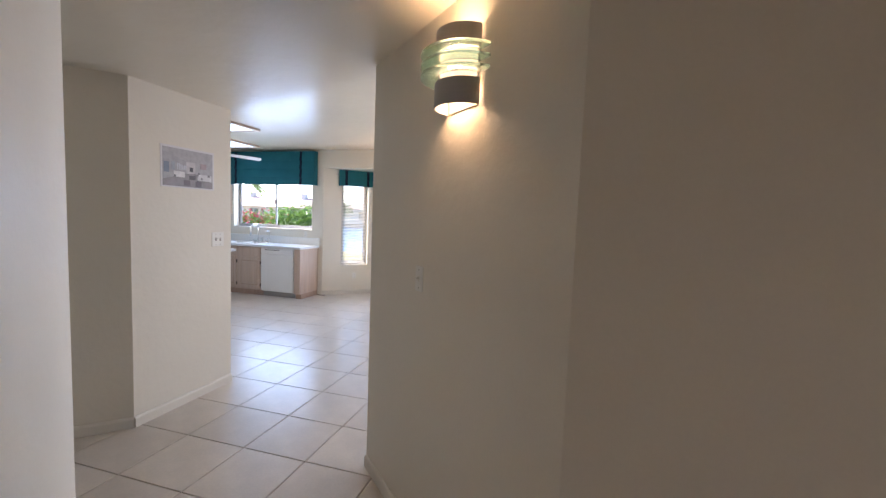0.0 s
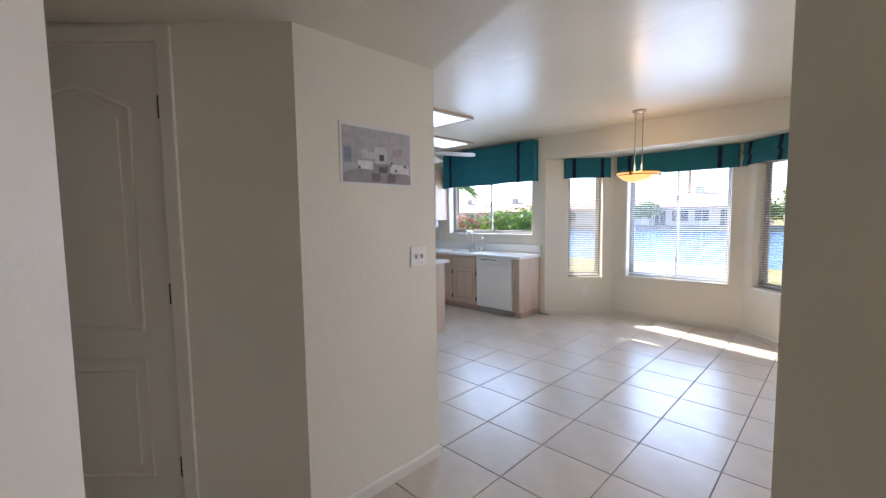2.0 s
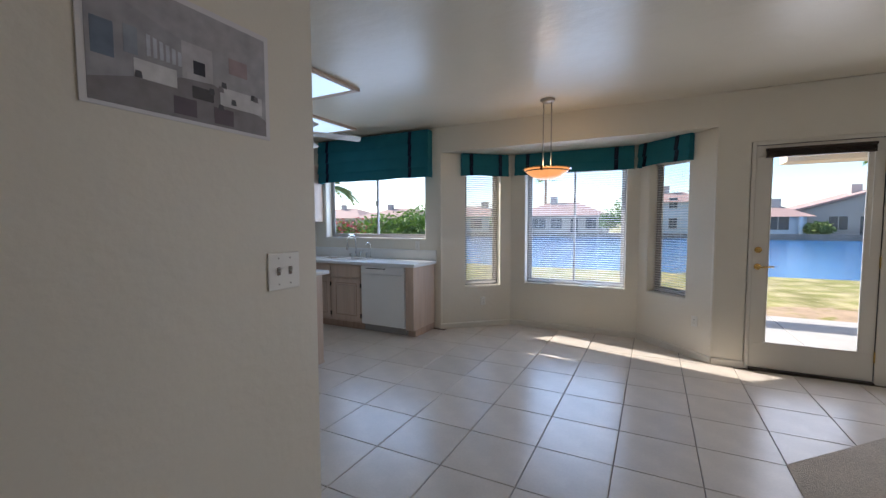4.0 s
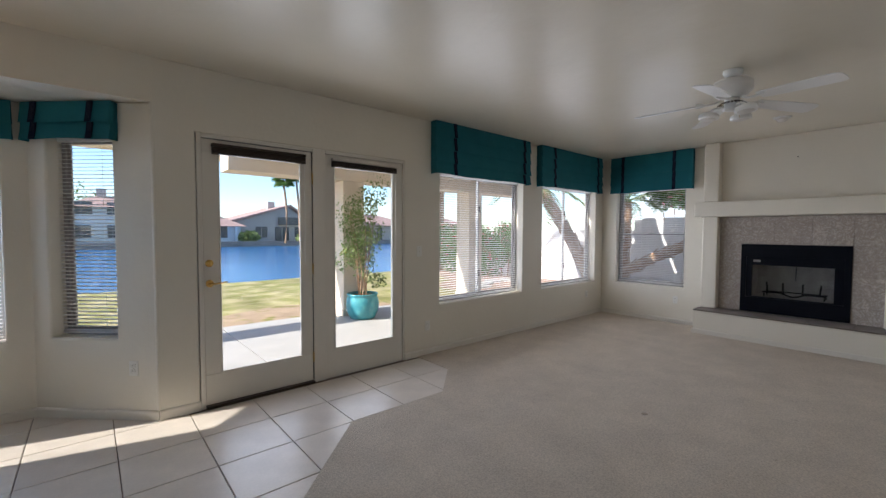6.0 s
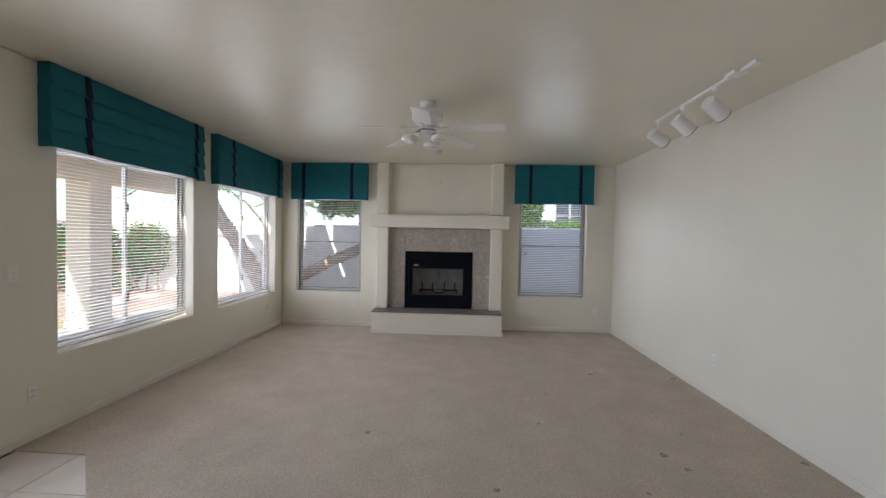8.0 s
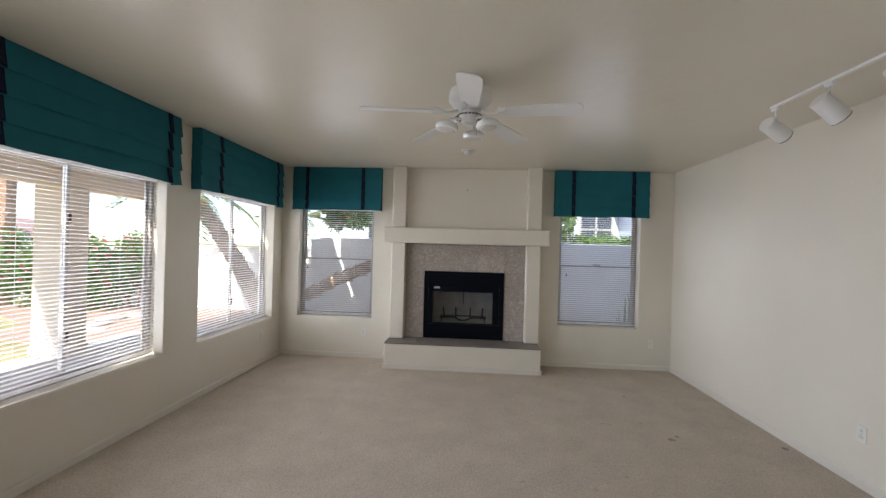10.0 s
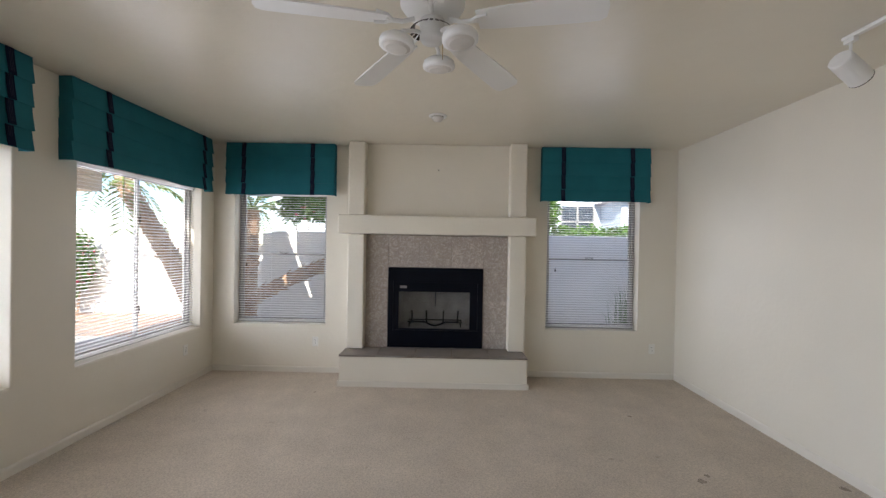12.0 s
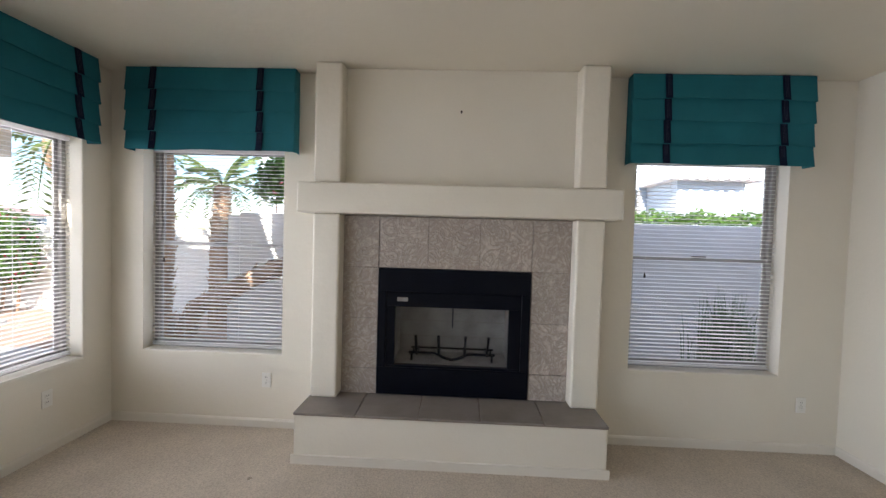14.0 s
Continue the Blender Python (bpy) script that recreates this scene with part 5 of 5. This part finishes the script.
def frond(length, seed, sag=0.5, leaflet=0.35, n=16, fan=False):
    rnd = random.Random(seed)
    bm = bmesh.new()
    pts = [Vector((length * u, 0, length * (0.35 * u - sag * u * u))) for u in [i / n for i in range(n + 1)]]
    if fan:
        hub = Vector((length * 0.55, 0, length * (0.35 * 0.55 - sag * 0.3)))
        merge(bm, tube([(0, 0, 0), tuple(hub * 0.5 + Vector((0, 0, 0.02))), tuple(hub)], 0.012, 5))
        for k in range(n):
            a = radians(-115 + 230 * k / (n - 1))
            tip = hub + Vector((math.cos(a), math.sin(a), -0.25 - rnd.uniform(0, 0.25))) * leaflet * rnd.uniform(0.85, 1.1)
            side = Vector((-math.sin(a), math.cos(a), 0)) * leaflet * 0.07
            mid = hub * 0.45 + tip * 0.55 + Vector((0, 0, 0.03))
            q = [bm.verts.new(v) for v in (hub, mid + side, tip, mid - side)]
            bm.faces.new(q)
        return bm
    merge(bm, tube([tuple(p) for p in pts], 0.012, 5, [0.022 * (1 - i / (n + 1)) + 0.003 for i in range(n + 1)]))
    for i, p in enumerate(pts[3:]):
        u = (i + 3) / n
        for s in (-1, 1):
            ll = leaflet * (1 - 0.6 * abs(u - 0.5)) * rnd.uniform(0.8, 1.15)
            tip = p + Vector((ll * 0.6, s * ll * 0.75, -ll * (0.25 + rnd.uniform(0, 0.3))))
            mid = (p + tip) / 2 + Vector((0.02, 0, 0.02))
            w = Vector((0.03, -s * 0.015, 0))
            bm.faces.new([bm.verts.new(v) for v in (p, mid + w, tip, mid - w)])
    return bm


def palm(name, spine, r0, r1, crown, count, seed, label, fan=False, boots=0, leaflet=0.4, group=""):
    """A palm: a trunk along a spine of points, stubs of old leaf bases, and a crown of fronds."""
    rnd = random.Random(seed)
    p = thing(name, None, label, "palm tree", group)
    n = len(spine)
    tk = part("trunk", tube(spine, r0, 12, [r0 + (r1 - r0) * i / (n - 1) for i in range(n)]), BARK, p)
    if boots:
        bm = bmesh.new()
        for k in range(boots):
            u = rnd.uniform(0.02, 0.98) * (n - 1)
            i = min(int(u), n - 2)
            a, b = Vector(spine[i]), Vector(spine[i + 1])
            c, d = a.lerp(b, u - i), (b - a).normalized()
            q = d.to_track_quat("Z", "Y")
            ang = rnd.uniform(0, 6.283)
            out = q @ Vector((math.cos(ang), math.sin(ang), 0))
            side = d.cross(out)
            r = r0 + (r1 - r0) * u / (n - 1)
            base = c + out * r * 0.9
            tip = base + out * 0.06 * rnd.uniform(0.6, 1.4) + d * 0.10
            bm.faces.new([bm.verts.new(v) for v in (base - side * 0.05, base + side * 0.05, tip)])
            bm.faces.new([bm.verts.new(v) for v in (base - side * 0.05 + d * 0.01, base - d * 0.06, tip)])
        part("leaf_base", bm, BARK2, tk, "ragged old leaf bases")
    top = Vector(spine[-1])
    bm = bmesh.new()
    for k in range(count):
        f = frond(crown * rnd.uniform(0.8, 1.1), seed * 100 + k, rnd.uniform(0.35, 0.8), leaflet, 18, fan)
        f.transform(Matrix.Translation(top) @ pose(0, 0, 0, 0, rnd.uniform(-65, 25), 360 * k / count + rnd.uniform(-12, 12)))
        merge(bm, f)
    part("crown", bm, LEAF2 if not fan else LEAF, p)
    return p


BARK2 = mat("palm_boots", (0.44, 0.29, 0.19), 0.95, var=0.3, scale=8)
palm("palm", [(7.05, 7.45, GZ), (7.25, 7.9, 0.5), (7.6, 8.55, 1.25), (8.0, 9.25, 1.9), (8.4, 9.9, 2.45), (8.6, 10.2, 2.8)], 0.155, 0.14, 1.7, 22, 3, "leaning palm with a shaggy trunk beside the house", boots=260)
palm("palm", [(7.45, 7.55, GZ), (7.55, 7.3, 0.55), (7.62, 6.6, 0.93), (7.66, 6.0, 1.2), (7.75, 5.0, 1.75), (7.85, 4.1, 2.5)], 0.11, 0.10, 0.9, 16, 5, "slanting young palm in front of the garden wall", boots=200)
palm("palm", [(7.2, 7.62, GZ), (7.22, 7.6, 1.2), (7.24, 7.62, 2.4), (7.25, 7.6, 4.2)], 0.24, 0.20, 1.8, 20, 8, "upright palm with a thick ragged trunk", boots=260)
palm("palm", [(9.3, 8.05, GZ), (9.32, 8.05, 1.2), (9.35, 8.02, 2.25)], 0.16, 0.13, 1.15, 11, 11, "short palm with a brown shaggy trunk", boots=160, leaflet=0.26)
palm("palm", [(9.2, 17.2 - 1.6, GZ), (9.25, 15.6, 2.2), (9.3, 15.6, 6.5)], 0.26, 0.22, 1.8, 22, 14, "tall palm beyond the flowering hedge", boots=220)
palm("palm", [(-14.4, 15.8, GZ), (-14.35, 15.8, 1.4), (-14.3, 15.8, 3.1)], 0.16, 0.12, 1.2, 22, 17, "feathery palm by the lake shore", boots=80)
for dx, hh, sd in ((0, 8.2, 21), (1.7, 8.7, 23)):
    palm("fan_palm", [(18.6 + dx * 1.2, 58.5, GZ), (18.8 + dx, 58.5, hh * 0.5), (18.4 + dx, 58.5, hh)], 0.18, 0.13, 1.25, 34, sd, "slender tall fan palm on the far shore", True, leaflet=1.05, group="far fan palms")
palm("fan_palm", [(32, 66, GZ), (32, 66, 5.5)], 0.28, 0.2, 1.4, 30, 29, "slender tall fan palm on the far shore", True, leaflet=1.2, group="far fan palms")
palm("fan_palm", [(-18, 72, GZ), (-18, 72, 9.5)], 0.28, 0.2, 1.6, 30, 31, "slender tall fan palm on the far shore", True, leaflet=1.4, group="far fan palms")

bush("bougainvillea", [((9.3, 12.9 + 0.5 * k, 0.75 + 0.1 * (k % 3)), (0.75, 0.7, 0.95)) for k in range(6)], 9000, 0.10, 41, LEAF, "tall green bougainvillea hedge with red flowers", 700)
bush("bougainvillea", [((9.75, 12.1 + 0.3 * k, 1.1), (0.35, 0.35, 0.75)) for k in range(3)], 3000, 0.09, 43, LEAF, "bougainvillea spilling over the garden wall", 220)
bush("shrub", [((-8.75 + 0.52 * k, 11.6, 0.75 + 0.10 * (3 - abs(k - 1.5))), (0.7, 0.6, 0.85)) for k in range(4)], 6000, 0.10, 45, LEAF, "rounded green shrub outside the kitchen window")
bush("bougainvillea", [((-10.6 + 0.65 * k, 11.9, 0.8), (0.75, 0.6, 0.85)) for k in range(3)], 3500, 0.10, 47, LEAF, "low bougainvillea in full red flower", 1600)
bush("tree", [((9.3, 6.62 + 0.24 * k, 2.36 + 0.12 * (k % 2)), (0.45, 0.3, 0.36)) for k in range(3)], 2600, 0.10, 49, LEAF, "leafy green tree behind the garden wall", 40, "tree")
bush("hedge", [((9.3, -1.2 + 0.7 * k, 1.80), (0.35, 0.5, 0.26)) for k in range(5)], 5000, 0.08, 51, LEAF, "clipped green hedge behind the garden wall")
bush("tree", [((8.85, 2.05, 2.25), (0.35, 0.35, 0.35)), ((8.8, 2.3, 2.0), (0.28, 0.3, 0.25))], 1300, 0.11, 55, LEAF, "small leafy tree behind the garden wall", 0, "tree")
gc = thing("ornamental_grass", pose(7.65, 0.75, GZ), "tall clump of grey-green ornamental grass", "grass clump")
rnd = random.Random(61)
bm = bmesh.new()
for _ in range(420):
    a, ln, lean = rnd.uniform(0, 6.283), rnd.uniform(0.6, 1.25), rnd.uniform(0.05, 0.6)
    b0 = Vector((rnd.gauss(0, 0.13), rnd.gauss(0, 0.13), 0))
    d = Vector((math.cos(a), math.sin(a), 0))
    w = Vector((-d.y, d.x, 0)) * 0.007
    p1, p2 = b0 + d * lean * ln * 0.3 + Vector((0, 0, ln * 0.6)), b0 + d * lean * ln + Vector((0, 0, ln * (1 - lean * 0.4)))
    v = [bm.verts.new(q) for q in (b0 - w, b0 + w, p1 + w, p1 - w, p2)]
    bm.faces.new((v[0], v[1], v[2], v[3]))
    bm.faces.new((v[3], v[2], v[4]))
part("blades", bm, mat("grass_blade", (0.17, 0.24, 0.12), 0.7, var=0.3, scale=6), gc)

pp = thing("potted_plant", pose(2.27, 9.42, -0.085), "airy green shrub in a turquoise glazed pot", "potted plant")
pot = part("pot", lathe([(0.19, 0), (0.22, 0.01), (0.28, 0.14), (0.295, 0.26), (0.275, 0.37), (0.255, 0.405), (0.275, 0.42), (0.275, 0.445), (0.25, 0.445), (0.245, 0.39), (0.0, 0.39)], 40), POT, pp, "turquoise glazed bulbous pot", smooth=True)
part("soil", lathe([(0.243, 0.385), (0.24, 0.40), (0.0, 0.405)], 24), DIRT, pot)
rnd = random.Random(71)
vols = []
for k in range(9):
    a = 0.7 * k
    tip = (0.30 * math.cos(a) * (0.4 + 0.6 * (k % 3) / 2), 0.25 * math.sin(a), 1.3 + 0.12 * k)
    part("stem", tube([(0.06 * math.cos(a), 0.06 * math.sin(a), 0.38), (0.10 * math.cos(a + 0.6), 0.10 * math.sin(a + 0.6), 0.85), tip], 0.009, 6, [0.013, 0.009, 0.004]), BARK, pp)
    vols.append((tip, (0.24, 0.22, 0.30)))
    vols.append((tuple(0.7 * v for v in tip), (0.22, 0.2, 0.28)))
vols += [((-0.42, 0.0, 1.05), (0.22, 0.15, 0.22)), ((0.35, 0.05, 0.65), (0.2, 0.15, 0.15)), ((0.1, 0, 1.9), (0.2, 0.18, 0.3))]
part("foliage", leaves(3000, vols, 0.052, 73, 0.5), LEAF2, pp)

# garden walls and the neighbour
fence = thing("garden_wall", None, "white stucco block garden wall", "garden wall")
part("run", box(8.4, 8.58, -12, 7.2, GZ, 1.79, 0.01), WSTUCCO, fence)
part("return", box(8.4, 10.1, 7.2, 7.38, GZ, 1.75, 0.01), WSTUCCO, fence)
part("run", box(10.1, 10.28, 7.2, 16.2, GZ, 1.52, 0.01), WSTUCCO, fence)
nb = thing("neighbour_house", None, "stucco neighbouring house toned pale blue for shade, with grey windows", "house")
# white walls given a pale blue tone: their shade is put into the colour
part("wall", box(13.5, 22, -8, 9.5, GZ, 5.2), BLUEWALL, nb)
part("roof", box(13.0, 22.5, -8.5, 10.0, 5.2, 5.5), ROOF, nb)
for y0, y1, z0, z1 in ((-0.55, 0.40, 1.9, 2.85), (6.2, 7.4, 1.9, 3.0)):
    w = part("window", box(13.44, 13.52, y0, y1, z0, z1), DARKGLASS, nb)
    part("frame", box(13.40, 13.44, y0 - 0.06, y0, z0, z1), ALU, w)
    part("frame", box(13.40, 13.44, y1, y1 + 0.06, z0, z1), ALU, w)
    part("mullion", box(13.40, 13.44, (y0 + y1) / 2 - 0.03, (y0 + y1) / 2 + 0.03, z0, z1), ALU, w)
    part("transom", box(13.40, 13.44, y0, y1, (z0 + z1) / 2 - 0.02, (z0 + z1) / 2 + 0.02), ALU, w)
wing = part("wing", box(12.0, 13.49, -2.3, -0.82, GZ, 2.92), BLUEWALL, nb, "wing wall with shade put into its pale blue colour")
wing_roof = part("wing_roof", box(11.7, 13.49, -2.6, -0.6, 2.921, 3.0, 0.01), WSTUCCO, nb)
for k in range(9):
    part("tile_end", lathe([(0.10, 0), (0.10, 0.25)], 12, pose(11.66, -2.48 + 0.22 * k, 3.0, 0, 90)), WSTUCCO, wing_roof)


# houses across the water
def far_house(x, y, width, depth, eave, ridge, wallmat, seed, gable=False, storeys=1):
    rnd = random.Random(seed)
    h = thing("far_house", pose(x, y, GZ), "low house with a pinkish tile roof across the lake", "house", "houses across the lake")
    part("wall", box(-width / 2, width / 2, 0, depth, 0, eave), wallmat, h)
    o = 0.7
    a, b, c, d = (-width / 2 - o, -o, eave), (width / 2 + o, -o, eave), (width / 2 + o, depth + o, eave), (-width / 2 - o, depth + o, eave)
    inset = 0.4 if gable else min(depth / 2, width / 3)
    e, f = (-width / 2 + inset, depth / 2, ridge), (width / 2 - inset, depth / 2, ridge)
    bm = bmesh.new()
    va, vb, vc, vd, ve, vf = [bm.verts.new(q) for q in (a, b, c, d, e, f)]
    for q in ((va, vb, vf, ve), (vb, vc, vf), (vc, vd, ve, vf), (vd, va, ve), (vd, vc, vb, va)):
        bm.faces.new(q)
    if gable:
        # front gable with a long slope on one side
        ax = width * 0.22
        bm.free()
        bm = bmesh.new()
        for sx, ex in ((-width / 2 - o, -0.2), (width / 2 + o, 0.2)):
            q = [bm.verts.new(v) for v in ((sx, -o, eave - 0.1), (ax, -o, ridge), (ax, depth + o, ridge), (sx, depth + o, eave - 0.1), (sx, -o, eave + 0.15), (ax, -o, ridge + 0.28), (ax, depth + o, ridge + 0.28), (sx, depth + o, eave + 0.15))]
            for i in ((0, 1, 2, 3), (7, 6, 5, 4), (0, 4, 5, 1), (2, 6, 7, 3), (0, 3, 7, 4), (1, 5, 6, 2)):
                bm.faces.new([q[k] for k in i])
        bmesh.ops.recalc_face_normals(bm, faces=bm.faces)
        gb = bmesh.new()
        lo = [gb.verts.new(v) for v in ((-width / 2, 0, eave - 0.02), (width / 2, 0, eave - 0.02), (ax, 0, ridge - 0.05))]
        gb.faces.new(lo)
        r = bmesh.ops.extrude_face_region(gb, geom=gb.faces[:])
        bmesh.ops.translate(gb, vec=(0, depth, 0), verts=[v for v in r["geom"] if isinstance(v, bmesh.types.BMVert)])
        bmesh.ops.recalc_face_normals(gb, faces=gb.faces)
        part("gable_wall", gb, wallmat, h)
        # solid dark box stands for the recess: its shade is in the colour
        part("balcony", box(ax - 1.6, ax + 1.9, -0.5, -0.01, eave - 0.1, eave + 1.0, 0.02), DARKGLASS, h, "dark balcony recess below the gable, its shade put in as colour")
    roof = part("roof", bm, ROOF, h)
    cx = rnd.uniform(-0.2, 0.2) * width
    part("chimney", box(cx - 0.5, cx + 0.5, depth * 0.42, depth * 0.42 + 0.9, eave + 0.6, ridge + 0.9), FARWALL, roof)
    n = max(3, int(width / 2.6))
    for s in range(storeys):
        z0 = 0.7 + 2.8 * s
        for k in range(n):
            wx = -width / 2 + (k + 0.5) * width / n
            if rnd.random() < 0.8:
                ww, zz = rnd.choice((0.5, 0.8, 1.0)), rnd.choice((z0, z0, 0.1 if s == 0 else z0))
                w = part("window", box(wx - ww, wx + ww, -0.06, 0.05, zz, z0 + 1.5), DARKGLASS, h)
                part("mullion", box(wx - 0.04, wx + 0.04, -0.09, -0.061, zz, z0 + 1.5), ALU, w)
    part("veranda_post", box(-width / 2 + 0.5, -width / 2 + 0.8, -0.65, -0.4, 0, eave), wallmat, h)
    part("veranda_post", box(width / 2 - 0.8, width / 2 - 0.5, -0.65, -0.4, 0, eave), wallmat, h)


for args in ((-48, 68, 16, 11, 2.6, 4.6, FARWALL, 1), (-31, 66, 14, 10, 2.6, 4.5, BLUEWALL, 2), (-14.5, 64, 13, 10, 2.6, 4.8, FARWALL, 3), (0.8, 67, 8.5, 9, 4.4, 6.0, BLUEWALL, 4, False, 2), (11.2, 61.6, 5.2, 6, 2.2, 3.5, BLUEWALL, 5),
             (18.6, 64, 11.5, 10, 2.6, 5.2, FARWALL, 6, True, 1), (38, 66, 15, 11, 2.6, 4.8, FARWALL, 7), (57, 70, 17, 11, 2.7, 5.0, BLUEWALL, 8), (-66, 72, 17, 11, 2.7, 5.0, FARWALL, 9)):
    far_house(*args)
for k, (x, y, r, hh) in enumerate(((14.6, 60.9, 0.95, 0.9), (-6, 62, 2.0, 2.2), (5.8, 63, 1.8, 3.2), (-22, 63, 2.2, 2.6), (28.5, 62, 2.2, 2.0), (-38, 64, 2.6, 3.0), (22.5, 60.8, 1.1, 0.6), (25, 60.8, 1.2, 0.6), (6.5, 78, 4, 5.0), (-3, 80, 4.5, 5.2), (46, 66, 3, 2.6))):
    bush("shore_tree", [((x, y, hh), (r, r * 0.8, r * 0.75)), ((x + r * 0.6, y, hh * 0.9), (r * 0.7, r * 0.6, r * 0.6)), ((x - r * 0.6, y, hh * 0.8), (r * 0.65, r * 0.6, r * 0.55))], 900, 0.45, 80 + k, LEAF if k % 2 else LEAF2, "rounded green tree on the far shore", 0, "tree")


# ---- floor tiles ----
TP, TX, TY = 0.4665, -1.286, 4.836
bm = box(0.003, TP - 0.003, 0.003, TP - 0.003, -0.012, 0.0)
bmesh.ops.bevel(bm, geom=[e for e in bm.edges if all(v.co.z > -0.001 for v in e.verts)], offset=0.0025, segments=1, affect="EDGES")
tile_me = bpy.data.meshes.new("tile")
bm.to_mesh(tile_me)
bm.free()
tile_me.materials.append(TILE)
floor = thing("floor_tiles", None, "cream ceramic floor tiles with brown grout", "floor", kind="structure")


def inside(x, y, poly):
    hit = False
    for (ax, ay), (bx, by) in zip(poly, poly[1:] + poly[:1]):
        if (ay > y) != (by > y) and x < (bx - ax) * (y - ay) / (by - ay) + ax:
            hit = not hit
    return hit


cells = []
for i in range(-14, 8):
    for j in range(-19, 7):
        x, y = TX + TP * i, TY + TP * j
        cx, cy = x + TP / 2, y + TP / 2
        if cy > YN + 0.1 and not (-4.3 < cx < -1.0 and cy < 7.6):
            continue
        if cx > 2.4 or all(inside(x + u * TP, y + v * TP, CARP) for u in (0.02, 0.98) for v in (0.02, 0.98)):
            continue
        if cx < XW or cy < -4.0 or (cy < 1.5 and cx < -4.5) or (cx < -2.9 and 2.0 < cy < 2.7):
            continue
        near = 0 if (-5.6 < cx and cy > 3.0) or (cx > -3.4 and cy > 0.3) else 1
        cells.append((near, x, y))
cells.sort()
rest = bmesh.new()
for k, (near, x, y) in enumerate(cells):
    if k < 300:
        ob = new("tile", tile_me)
        ob.parent = floor
        ob.location = (x, y, 0)
    else:
        b = bmesh.new()
        b.from_mesh(tile_me)
        b.transform(Matrix.Translation((x, y, 0)))
        merge(rest, b)
tagged(part("far_tiles", rest, TILE, floor), kind="stuff")
